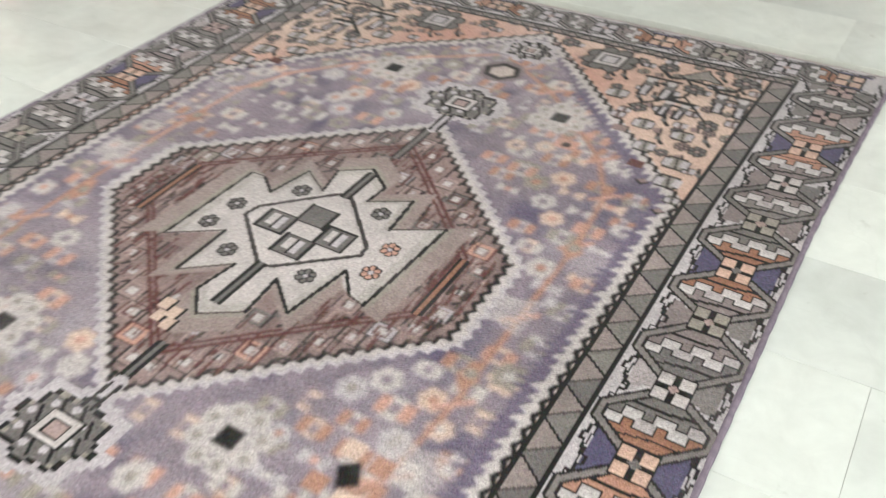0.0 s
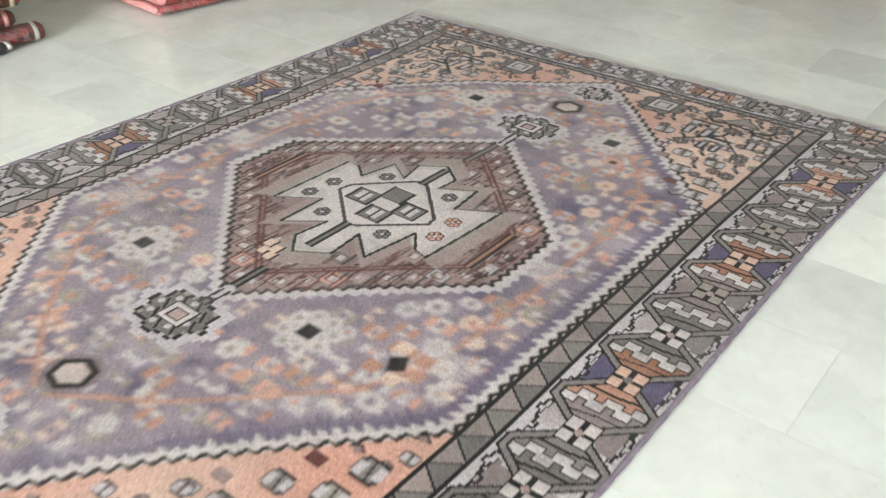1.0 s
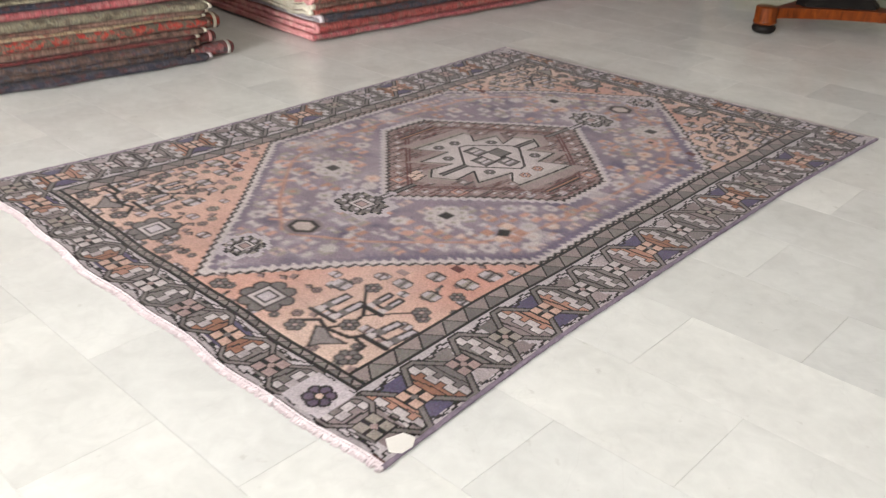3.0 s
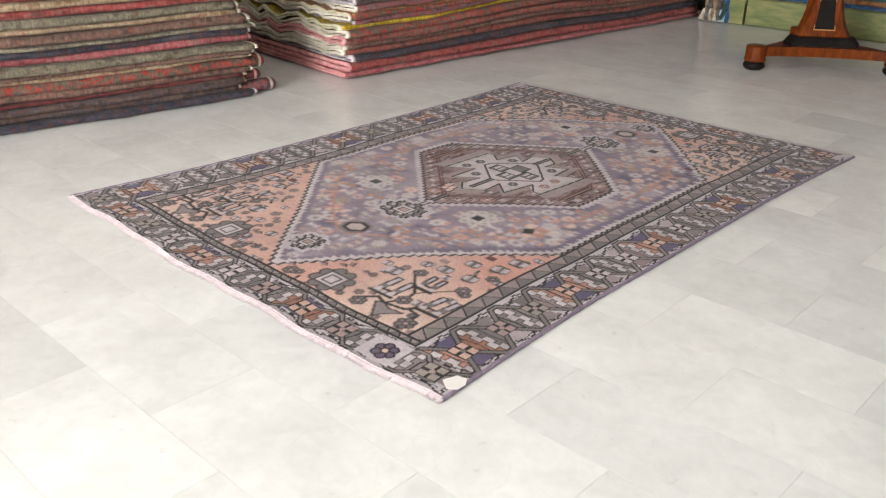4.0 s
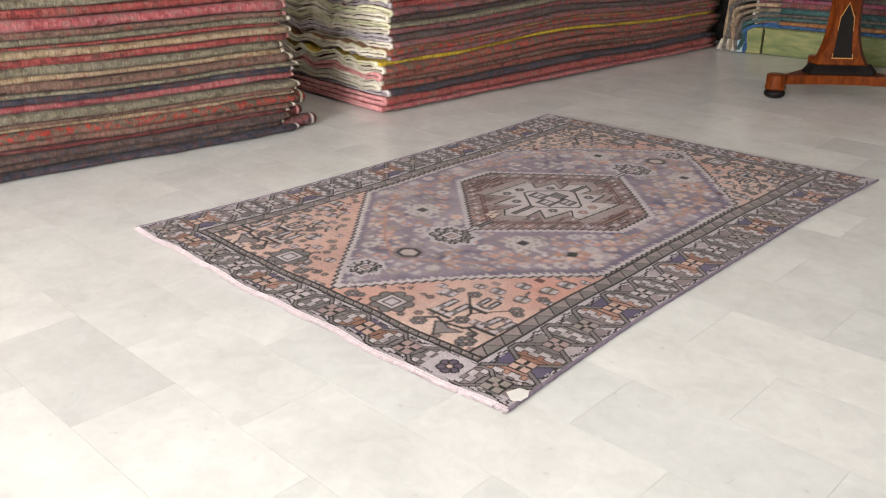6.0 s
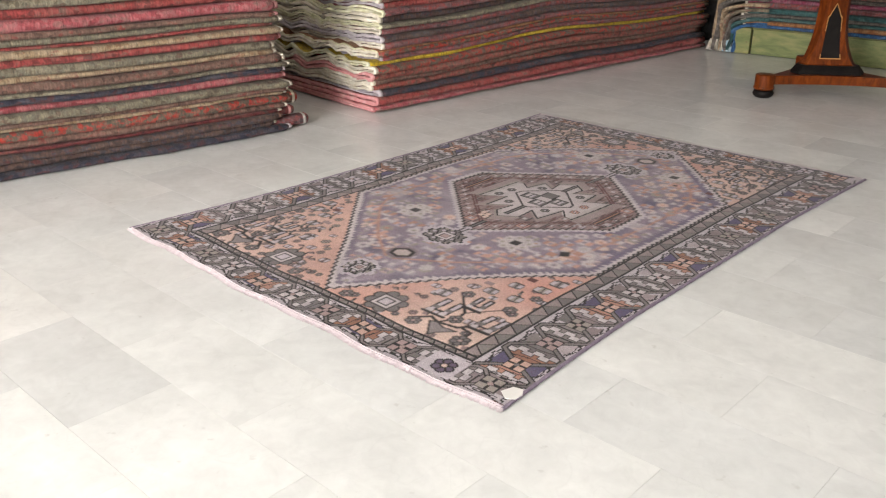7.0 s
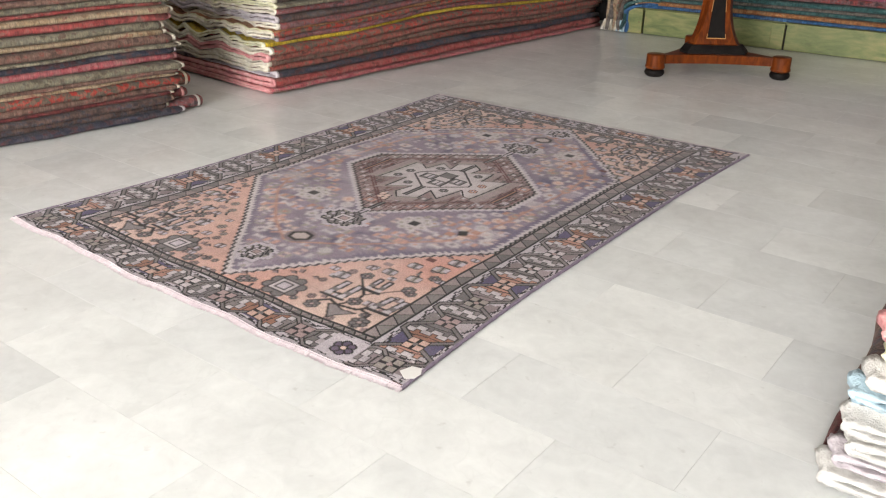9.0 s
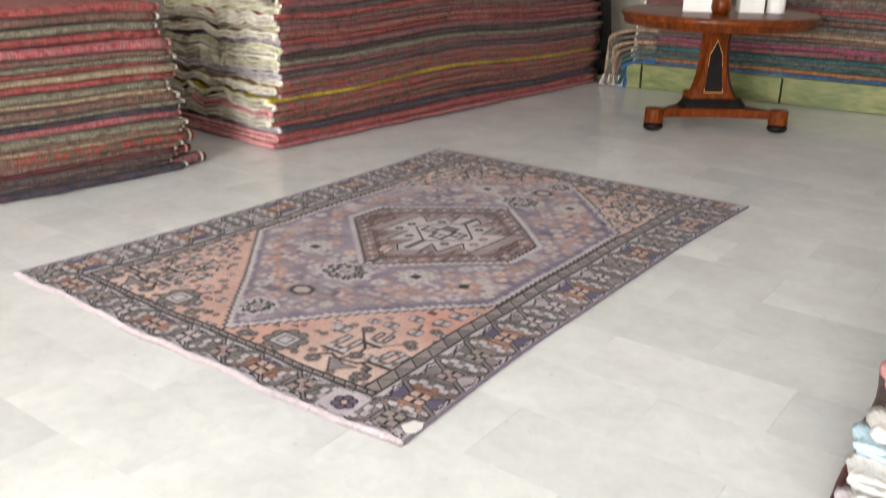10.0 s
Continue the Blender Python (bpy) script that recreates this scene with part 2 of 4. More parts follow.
# ---- the room ----
X0, X1, Y0, Y1, ZC = -4.6, 4.4, -9.6, 7.0, 3.0
floor = link_bm("floor", box_bm(X0 - 0.2, Y0 - 0.2, -0.15, X1 + 0.2, Y1 + 0.2, -0.002), GROUT, smooth=False)
tagged(floor, "pale marble tile floor, polished and lightly stained", "floor", kind="structure")
ceiling = tagged(link_bm("ceiling", box_bm(X0 - 0.2, Y0 - 0.2, ZC, X1 + 0.2, Y1 + 0.2, ZC + 0.15), CEILING, smooth=False), "plain white painted ceiling", "ceiling", kind="structure")
tagged(link_bm("wall_west", box_bm(X0 - 0.2, Y0 - 0.2, 0, X0, Y1 + 0.2, ZC), PLASTER, smooth=False), "cream plastered wall behind the carpet stacks", "wall", kind="structure")
tagged(link_bm("wall_east", box_bm(X1, Y0 - 0.2, 0, X1 + 0.2, Y1 + 0.2, ZC), PLASTER, smooth=False), "cream plastered side wall", "wall", kind="structure")
tagged(link_bm("wall_north", box_bm(X0, Y1, 0, X1, Y1 + 0.2, ZC), PLASTER, smooth=False), "cream plastered wall behind the blanket pile", "wall", kind="structure")
# shop front with a wide opening
south = tagged(new("wall_south"), "cream plastered shop front wall with a wide opening", "wall", kind="structure")
for x0, x1, z0, z1 in ((X0, -0.7, 0, ZC), (4.1, X1, 0, ZC), (-0.7, 4.1, 2.95, ZC), (-0.7, 4.1, 0, 1.0)):
    part("wall_panel", box_bm(x0, Y0 - 0.2, z0, x1, Y0, z1), PLASTER, south, smooth=False)



# ---- folded carpets in stacks ----
def fold_profile(depth, thick, folds, rng, cut=0.09):
    """Closed outlines, front at u = 0: each fold is a bent strip with a dark slit between its two layers."""
    out, z = [], 0.0
    way, depth = math.copysign(1.0, depth), abs(depth)
    t = thick / folds
    for k in range(folds):
        r = t * 0.5
        slit = t * cut
        d = depth - 0.03 * k
        back = [i / 26 for i in range(26)]
        lower = [(-d + (d - r) * s, z + 0.002) for s in back]
        arc = [(-r + r * math.cos(a), z + r + (r - 0.001) * math.sin(a)) for a in [math.pi * (-0.5 + i / 8) for i in range(9)]]
        upper = [(-d + (d - r) * s, z + t - 0.002) for s in reversed(back)]
        inner_u = [(-d + (d - r) * s, z + r + slit) for s in back]
        nose = [(-r * 0.8, z + r)]
        inner_l = [(-d + (d - r) * s, z + r - slit) for s in reversed(back)]
        out.append([(u * way, zz) for u, zz in lower + arc + upper + inner_u + nose + inner_l])
        z += t
    return out


def sweep(outlines, stations, place):
    bm = bmesh.new()
    for pts in outlines:
        rings = [[bm.verts.new(place(u, v, z)) for u, z in pts] for v in stations]
        n = len(pts)
        for a, b in zip(rings, rings[1:]):
            for k in range(n):
                bm.faces.new((a[k], a[(k + 1) % n], b[(k + 1) % n], b[k]))
        bm.faces.new(rings[0])
        bm.faces.new(rings[-1][::-1])
    return bm


def carpet_stack(origin, yaw, length, depth, layers, group, lean_u, lean_v, seed, curl=0.006, jut=0.03, sag=0.02, hump=0.0, shag=False, inset=(), cut=0.0, frayed=0.0):
    """Folded carpets lying on one another. yaw turns local v (along the stack) out of world y; u points to the room."""
    rng = random.Random(seed)
    z = 0.004
    place_m = pose(*origin, 0, 0, yaw)
    for i, (pile, edge, thick, folds, label) in enumerate(layers):
        h = z
        du = lean_u * h + rng.uniform(-0.6, 0.6) * max(jut, 0.034)
        if depth < 0:
            du -= 0.018
        e0 = lean_v * h + rng.uniform(-0.5, 1.0) * jut
        if i < len(inset):
            e0 += inset[i]
        e1 = length - rng.uniform(0.0, 1.0) * jut
        ph, ph2 = rng.uniform(0, 9), rng.uniform(0, 9)
        fade = min(1.0, h / 0.25)

        def place(u, v, zz, mid=thick * 0.5, du=du, h=h, ph=ph, ph2=ph2, fade=fade, e0=e0):
            near = max(0.0, min(1.0, 1 - (v - e0) / 0.35))
            tip = max(0.0, min(1.0, 1 - (v - e0) / 0.045)) ** 2
            zz = mid + (zz - mid) * (1 - (0.42 if depth < 0 else 0.06) * tip)
            u = u - math.copysign(0.022, depth) * tip * (1.0 if abs(u) < 0.2 else 0.0)
            wob = 0.009 * math.sin(v * 5.1 + ph) + 0.006 * math.sin(v * 13.0 + ph2) + 0.010 * noise.noise((v * 7.0, h * 31.0, seed))
            roll = curl * near * fade * (2.2 * noise.noise((u * 5.5, h * 2.2, seed)) + 1.2 * noise.noise((u * 14.0, h * 6.0, seed + 3)))
            lift = fade * (sag * noise.noise((v * 0.9, h * 0.7, seed)) - 0.5 * sag * near * near) + fade * hump * math.sin(math.pi * min(1.0, max(0.0, v / length)))
            return Vector((u + du + wob, v + 0.012 * math.sin(u * 9 + ph) * fade, h + zz * (1 + 0.10 * math.sin(v * 3.3 + ph2)) + lift + roll))

        prof = fold_profile(depth, thick, folds, rng, cut or (0.20 if shag else 0.09))
        n = 30
        st = [e0 + (e1 - e0) * k / n for k in range(n + 1)]
        st = st[:1] + [e0 + 0.012, e0 + 0.028, e0 + 0.05, e0 + 0.12] + [s for s in st[1:] if s > e0 + 0.14]
        thing = tagged(new("folded_carpet"), label, "folded carpet", group)
        thing.matrix_world = place_m
        part("carpet_body", sweep(prof, st, place), PILE[pile], thing)
        grown = []
        for pts in prof:
            cz = sum(p[1] for p in pts) / len(pts)
            grown.append([(u + (math.copysign(0.002, depth) if abs(u) < 0.1 else 0.0), cz + (zz - cz) * 1.2) for u, zz in pts])
        rg = rng.uniform(0.010, 0.02)
        if shag:
            rg = rng.uniform(0.045, 0.065)
            grown = [[(u - (0.013 if abs(u) < 0.1 else 0.0), thick * 0.5 + (zz - thick * 0.5) * 1.14) for u, zz in pts] for pts in prof]
        edge_bm = sweep(grown, [e0 - rg, e0 - rg * 0.4, e0 + (0.030 if shag else 0.004)], place)
        if frayed:
            for vv in edge_bm.verts:
                vv.co += Vector((noise.noise(vv.co * 45.0), noise.noise(vv.co * 38.0 + Vector((5, 0, 0))) * 1.6, noise.noise(vv.co * 45.0 + Vector((0, 9, 0))) * 0.8)) * frayed
        if shag:
            bmesh.ops.subdivide_edges(edge_bm, edges=edge_bm.edges[:], cuts=2, use_grid_fill=True)
            for vv in edge_bm.verts:
                vv.co += Vector((noise.noise(vv.co * 70.0), noise.noise(vv.co * 80.0 + Vector((5, 0, 0))) * 1.2, noise.noise(vv.co * 70.0 + Vector((0, 9, 0))) * 0.8)) * 0.0065
        part("fringe_edge", edge_bm, FRINGE[edge], thing, "woollen end edge")
        z += thick * 0.985
    return z


WORDS = {"red": "faded red patterned", "rose": "rose pink", "maroon": "dark maroon", "taupe": "taupe and red patterned", "olive": "olive grey", "beige": "beige",
         "navy": "navy blue mottled", "slate": "slate grey", "brown": "brown mixed pattern", "mixed": "red and green patterned", "yellow": "mustard yellow",
         "blue": "bright blue", "orange": "orange", "teal": "teal", "pink": "bright pink", "grey": "pale grey", "umber": "dark umber mottled", "moss": "mossy olive grey"}


def layer(pile, edge, thick, folds, where):
    return (pile, edge, thick, folds, "%s folded carpet, %s ends, %s" % (WORDS[pile], edge, where))


# lowest rows are dark piles: shade at the stack's foot put into their colour
WALL = "navy .035 lilac|umber .040 cream|umber .035 brown|maroon .020 cream|taupe .035 cream|mixed .045 brown|beige .020 cream|taupe .025 cream|moss .040 cream|rose .040 rose|navy .035 lilac|moss .020 cream|taupe .045 cream|beige .030 cream|moss .045 cream|red .040 rose|beige .035 cream|red .020 rose|moss .035 cream|taupe .030 rose|rose .055 rose|red .050 rose|moss .040 cream|taupe .050 cream|red .050 rose"
CORNER = ("taupe .012 rose|rose .025 rose|red .048 rose|navy .040 lilac|brown .042 cream|taupe .034 cream|brown .042 rose|mixed .042 cream|yellow .026 lime|slate .030 lilac|mixed .034 cream|orange .012 lime|slate .038 cream|umber .042 lilac|slate .038 cream|"
          "moss .028 lime|umber .048 cream|slate .036 lime|red .040 lilac|brown .040 cream|slate .036 lime|taupe .036 cream|red .036 cream|umber .040 lime|slate .036 cream|red .040 cream|brown .040 lime|taupe .036 cream|red .036 cream")


def layers_of(text, where):
    """Kind of pile, thickness and edge for each carpet, from the floor up."""
    return [layer(p, e, float(t), 1, where) for p, t, e in (row.split() for row in text.split("|"))]


# the stack along the wall: its end faces the second stack, so its v axis runs back towards the shop front
carpet_stack((-2.700, 1.44, 0), 171.4, 2.8, -1.25, layers_of(WALL, "in the wall stack"), "carpets in the wall stack", 0.05, 0.13, 4, curl=0.004, jut=0.04, inset=(0.06, 0.09, 0.11, 0.09, 0.05, 0.02))
carpet_stack((-2.648, 2.005, 0), -4.75, 3.62, 1.25, layers_of(CORNER, "in the corner stack"), "carpets in the corner stack", -0.05, 0.13, 9, curl=0.017, jut=0.055, sag=0.03, hump=0.02, cut=0.06, frayed=0.006)
# low heap of shaggy carpets beside the camera's standing place
HEAP = "maroon .050 white|umber .050 lilac|taupe .052 white|umber .050 white|taupe .050 ice|umber .052 white|taupe .048 lime|umber .046 rose"
carpet_stack((1.016, 0.33, 0), 1.5, 2.2, -1.2, layers_of(HEAP, "in a low heap"), "carpets in the low heap", 0.08, 0.26, 21, curl=0.003, jut=0.035, sag=0.02, shag=True)


# rolled ends that stick out at the foot of the wall stack
def roll_end(pile, edge, x, y, z, r, length, yaw, label):
    thing = tagged(new("rolled_carpet"), label, "rolled carpet", "rolled ends at the wall stack")
    thing.matrix_world = pose(x, y, z, 0, 0, yaw)
    spiral = []
    for k in range(40):
        a = 2 * math.pi * k / 40
        spiral.append((r * math.cos(a) * 1.15, r + r * math.sin(a) * (0.9 + 0.1 * math.cos(2 * a))))
    bm = sweep([spiral], [-length, -length * 0.5, -0.012, 0.010, 0.022], lambda u, v, zz: Vector((u * (0.72 if v > 0.02 else 1.0), v, r + (zz - r) * (0.72 if v > 0.02 else 1.0))))
    part("carpet_body", bm, PILE[pile], thing)
    bm = bmesh.new()
    for v0, k0, k1 in ((-0.008, 1.10, 0.96),):
        o = [[bm.verts.new((u * k, v0 + w, r + (zz - r) * k)) for u, zz in spiral] for k, w in ((k0, -0.012), (k0, 0.004), (k1, 0.004), (k1, -0.012))]
        for a, b in zip(o, o[1:]):
            for i in range(40):
                bm.faces.new((a[i], a[(i + 1) % 40], b[(i + 1) % 40], b[i]))
    part("fringe_edge", bm, FRINGE[edge], thing, "pale bound end")
    return thing


roll_end("slate", "white", -2.77, 1.535, 0.0, 0.038, 0.5, -8.6, "slate blue rolled carpet with a white bound end on the floor")
roll_end("maroon", "rose", -2.78, 1.445, 0.072, 0.032, 0.4, -8.6, "maroon rolled carpet end between the stacked carpets")
roll_end("mixed", "cream", -2.81, 1.49, 0.125, 0.044, 0.5, -8.6, "red patterned rolled carpet end under the stacked carpets")

# ---- green platform at the far wall with its pile of blankets ----
PYAW = 5.2
platform = tagged(new("platform"), "low green painted wooden platform made of worn boards", "platform")
platform.matrix_world = pose(-2.05, 5.52, 0, 0, 0, PYAW)
part("core", box_bm(0.03, 0.03, 0.0, 4.4, 1.25, 0.19), EBONY, platform, "dark inner frame", smooth=False)
xs = [0.0, 0.14, 1.295, 2.75, 4.4]
for k, (a, b) in enumerate(zip(xs, xs[1:])):
    part("board", box_bm(a + 0.007, -0.0 if k else -0.012, 0.004, b - 0.007, 0.03, 0.212 - 0.004 * (k % 2), 0.004), GREEN, platform, smooth=False)
for px in (1.19,):
    part("batten", box_bm(px, -0.010, 0.006, px + 0.10, -0.001, 0.206, 0.003), GREEN, platform, "yellowish batten", smooth=False)
part("top_board", box_bm(0.0, 0.032, 0.192, 4.42, 1.27, 0.213, 0.003), GREEN, platform, smooth=False)

blankets = "blue orange teal grey teal slate pink grey taupe beige olive grey taupe grey red slate grey olive".split()
lay4 = [(p, "cream", (0.03, 0.034, 0.03, 0.026, 0.04, 0.045, 0.034)[k % 7], 1, "%s folded blanket lying on the green platform" % WORDS[p]) for k, p in enumerate(blankets)]


def blanket_pile():
    m = platform.matrix_world @ pose(0.05, 0.0, 0.213, 0, 0, -90)
    o, yaw = m.translation, math.degrees(m.to_euler().z)
    carpet_stack((o.x, o.y, o.z), yaw, 4.3, 1.1, lay4, "blankets in the far pile", -0.02, 0.06, 33, curl=0.002, jut=0.04, sag=0.03)


blanket_pile()


# blankets whose ends are drawn over the end of the platform and hang in nested bends to the floor
def draped_blanket(k, top, reach, mat, label):
    thing = tagged(new("draped_blanket"), label, "blanket", "blankets over the platform end")
    thing.matrix_world = platform.matrix_world.copy()
    bm = bmesh.new()
    rows = []
    for i in range(19):
        s = i / 18
        a = min(1.0, s / 0.55) * math.pi / 2
        x = 0.26 - (0.26 + reach) * math.sin(a)
        z = top - 0.10 * (1 - math.cos(a)) if s < 0.55 else (top - 0.10) - (top - 0.115) * (s - 0.55) / 0.45
        x += 0.018 * math.sin(s * 9 + k * 1.7) * s
        rows.append([bm.verts.new((x + 0.010 * math.sin(j * 1.3 + k), -0.030 - 0.012 * (k % 3) + 0.14 * j + 0.010 * math.sin(s * 11 + k), max(0.014, z) + 0.004 * math.sin(j * 2.1 + s * 6))) for j in range(7)])
    for a, b in zip(rows, rows[1:]):
        for j in range(6):
            bm.faces.new((a[j], a[j + 1], b[j + 1], b[j]))
    bmesh.ops.recalc_face_normals(bm, faces=bm.faces[:])
    bmesh.ops.solidify(bm, geom=bm.faces[:], thickness=0.025)
    part("blanket_body", bm, mat, thing)
    bm = bmesh.new()
    r4 = random.Random(40 + k)
    for n_ in range(26):
        y, w = -0.03 + 0.8 * (n_ / 25) ** 1.7, 0.005
        x = -reach + r4.uniform(-0.025, 0.02)
        lo = [bm.verts.new((x + r4.uniform(-0.03, 0.02) + o[0] * w, y - 0.02 + o[1] * w, 0.010)) for o in ((-1, -0.6), (1, -0.6), (0, 1))]
        hi = [bm.verts.new((x + o[0] * w, y + o[1] * w, 0.10)) for o in ((-1, -0.6), (1, -0.6), (0, 1))]
        for i in range(3):
            bm.faces.new((lo[i], lo[(i + 1) % 3], hi[(i + 1) % 3], hi[i]))
        bm.faces.new(lo[::-1])
    part("fringe", bm, FRINGE["ice" if k < 2 else "cream"], thing, "knotted hanging fringe")


for k, (top, reach, cloth, words) in enumerate(((0.265, 0.020, "blue", "blue"), (0.300, 0.048, "teal", "teal"), (0.335, 0.072, "grey", "pale grey"), (0.375, 0.098, "olive", "olive"),
                                                (0.415, 0.122, "beige", "beige"), (0.460, 0.148, "grey", "pale grey"), (0.510, 0.172, "beige", "cream"))):
    draped_blanket(k, top, reach, PILE[cloth], "%s blanket end hanging over the platform" % words)
# black cloth bag in the corner between the stacks
bag = tagged(new("cloth_bag"), "slumped matt black cloth bag in the corner behind the carpets", "bag")
bag.matrix_world = pose(-2.62, 6.02, 0) @ Matrix.Diagonal((0.7, 0.7, 1.0, 1.0))
bag_bm = lathe_bm([(0, 0.0), (0.17, 0.0), (0.20, 0.08), (0.19, 0.35), (0.17, 0.62), (0.13, 0.86), (0.06, 0.98), (0.0, 1.0)], 40)
for v in bag_bm.verts:
    n3 = noise.noise(v.co * 5.0) * 0.05
    v.co.x *= 1 + n3 * 3
    v.co.y *= 1 + n3 * 2
part("bag_body", bag_bm, BLACK, bag)



# ---- pedestal table ----
table = tagged(new("pedestal_table"), "round mahogany pedestal table with black inlay on a three-footed base", "table")
table.matrix_world = pose(-0.935, 4.53, 0, 0, 0, 35.4)
S3 = math.sqrt(3)
FOOT_R = 0.847 / S3
corners = [(FOOT_R * math.cos(radians(a)), FOOT_R * math.sin(radians(a))) for a in (-150, -30, 90)]


def concave(scale, dip):
    pts = []
    for k in range(3):
        a, b = Vector(corners[k]), Vector(corners[(k + 1) % 3])
        mid = (a + b) / 2
        inward = -mid.normalized()
        for i in range(17):
            s = i / 17
            q = a.lerp(b, s) + inward * dip * 4 * s * (1 - s)
            pts.append((q.x * scale, q.y * scale))
    return pts


part("base", extrude_bm(concave(1.0, 0.055), 0.080, 0.139, 0.004), VENEER, table, "polished mahogany three-pointed base", smooth=False)
for cx, cy in corners:
    f = part("foot", lathe_bm([(0, 0.052), (0.058, 0.052), (0.066, 0.058), (0.066, 0.072), (0.062, 0.076), (0.062, 0.145), (0.058, 0.150), (0, 0.150)], 32, cx, cy), VENEER, table)
    part("bun", lathe_bm([(0, 0.0), (0.046, 0.0), (0.062, 0.012), (0.068, 0.028), (0.062, 0.044), (0.05, 0.052), (0, 0.052)], 32, cx, cy), EBONY, f, "black turned bun foot")


def tri_ring(w, z, t):
    """Three flat faces, each w wide, with chamfered corners t wide."""
    r_in = w / (2 * S3) + t * 0.5
    pts = []
    for k in range(3):
        a = radians(-90 + 120 * k)
        n, s = Vector((math.cos(a), math.sin(a))), Vector((-math.sin(a), math.cos(a)))
        for side in (-1, -0.5, 0, 0.5, 1):
            q = n * r_in + s * side * w * 0.5
            pts.append((q.x, q.y, z))
    return pts


def loft(rings):
    bm = bmesh.new()
    vs = [[bm.verts.new(p) for p in r] for r in rings]
    n = len(vs[0])
    for a, b in zip(vs, vs[1:]):
        for k in range(n):
            bm.faces.new((a[k], a[(k + 1) % n], b[(k + 1) % n], b[k]))
    bm.faces.new(vs[0][::-1])
    bm.faces.new(vs[-1])
    return bm


def flare(z):
    s = max(0.0, min(1.0, (z - 0.20) / 0.46))
    return 0.135 + 0.155 * (1 - s) ** 3.6


part("plinth", loft([tri_ring(0.39, 0.139, 0.09), tri_ring(0.39, 0.156, 0.09), tri_ring(0.36, 0.174, 0.09), tri_ring(0.33, 0.196, 0.08)]), EBONY, table, "black stepped plinth", smooth=False)
col = part("column", loft([tri_ring(0.30, 0.196, 0.08)] + [tri_ring(flare(0.2 + 0.46 * k / 16), 0.2 + 0.49 * k / 16, 0.07) for k in range(17)]), VENEER, table, "flared mahogany column", smooth=False)


def face_strip(w0, z0, z1, out, name, mat, label, parent):
    """A pointed inlay that follows each flared face of the column."""
    for k in range(3):
        a = radians(-90 + 120 * k)
        n, s = Vector((math.cos(a), math.sin(a), 0)), Vector((-math.sin(a), math.cos(a), 0))
        bm = bmesh.new()
        rows = []
        for i in range(21):
            z = z0 + (z1 - z0) * i / 20
            r_in = flare(z) / (2 * S3) + 0.035 + out
            w = w0 * (0.62 + 0.38 * (1 - i / 20) ** 1.5)
            if i > 15:
                w *= (0.75 if i == 16 else 0.75 * (20 - i) / 4 + 0.04)
            rows.append([bm.verts.new(n * (r_in - d) + s * side * w + Vector((0, 0, z))) for side, d in ((-1, 0.004), (-1, 0.0), (1, 0.0), (1, 0.004))])
        for p, q in zip(rows, rows[1:]):
            for j in range(3):
                bm.faces.new((p[j], p[j + 1], q[j + 1], q[j]))
        bm.faces.new(rows[0])
        bm.faces.new(rows[-1][::-1])
        part(name, bm, mat, parent, label, smooth=False)


face_strip(0.0665, 0.235, 0.590, 0.001, "inlay_line", INLAY, "pale inlaid line", col)
face_strip(0.0610, 0.241, 0.580, 0.003, "inlay_panel", EBONY, "black pointed inlay panel", col)
part("top", lathe_bm([(0, 0.69), (0.60, 0.69), (0.63, 0.694), (0.632, 0.73), (0.640, 0.734), (0.650, 0.745), (0.652, 0.763), (0.646, 0.774), (0.63, 0.777), (0, 0.777)], 96), VENEER, table, "round polished mahogany top")


# things on the table top
def on_table(name, x, y, yaw, label, category):
    ob = tagged(new(name), label, category)
    ob.matrix_world = pose(x, y, 0.778, 0, 0, yaw)
    return ob


box1 = on_table("paper_box", -1.02, 4.42, 22, "white cardboard box lying on the mahogany table", "box")
part("box_body", box_bm(-0.12, -0.09, 0.0, 0.12, 0.09, 0.11, 0.004), PAPER, box1, smooth=False)
part("lid", box_bm(-0.124, -0.094, 0.075, 0.124, 0.094, 0.116, 0.004), PAPER, box1, "white overlapping lid", smooth=False)
box2 = on_table("paper_box", -0.74, 4.60, 30, "smaller white cardboard box beside a roll", "box")
part("box_body", box_bm(-0.09, -0.08, 0.0, 0.07, 0.08, 0.10, 0.004), PAPER, box2, smooth=False)
roll = on_table("paper_roll", -0.60, 4.68, 30, "white paper roll standing on the mahogany table", "paper roll")
part("roll_body", lathe_bm([(0.018, 0.0), (0.058, 0.0), (0.06, 0.004), (0.06, 0.118), (0.058, 0.122), (0.018, 0.122), (0.018, 0.0)], 32), PAPER, roll)
pot = on_table("wooden_jar", -0.86, 4.36, 0, "dark turned wooden jar between white boxes", "jar")
part("jar_body", lathe_bm([(0, 0.0), (0.05, 0.0), (0.065, 0.03), (0.06, 0.09), (0.04, 0.13), (0.045, 0.15), (0.03, 0.152), (0, 0.152)], 32), VENEER, pot)



# ---- the rug: every knot of the pile is a point of the weave with its own wool colour ----
RL = 2.685
PR, PL = 0.036, 1.868            # edges at mid length, in metres from the straight long side
NX, NY = 610, 860
rng = np.random.default_rng(7)
gp = PR + (np.arange(NX) + 0.5) * (PL - PR) / NX
gy = (np.arange(NY) + 0.5) * RL / NY
GP, GY = np.meshgrid(gp, gy)
W_CREAM, W_LILAC, W_LAV, W_PURP = (0.48, 0.425, 0.415), (0.44, 0.39, 0.410), (0.226, 0.180, 0.214), (0.100, 0.080, 0.130)
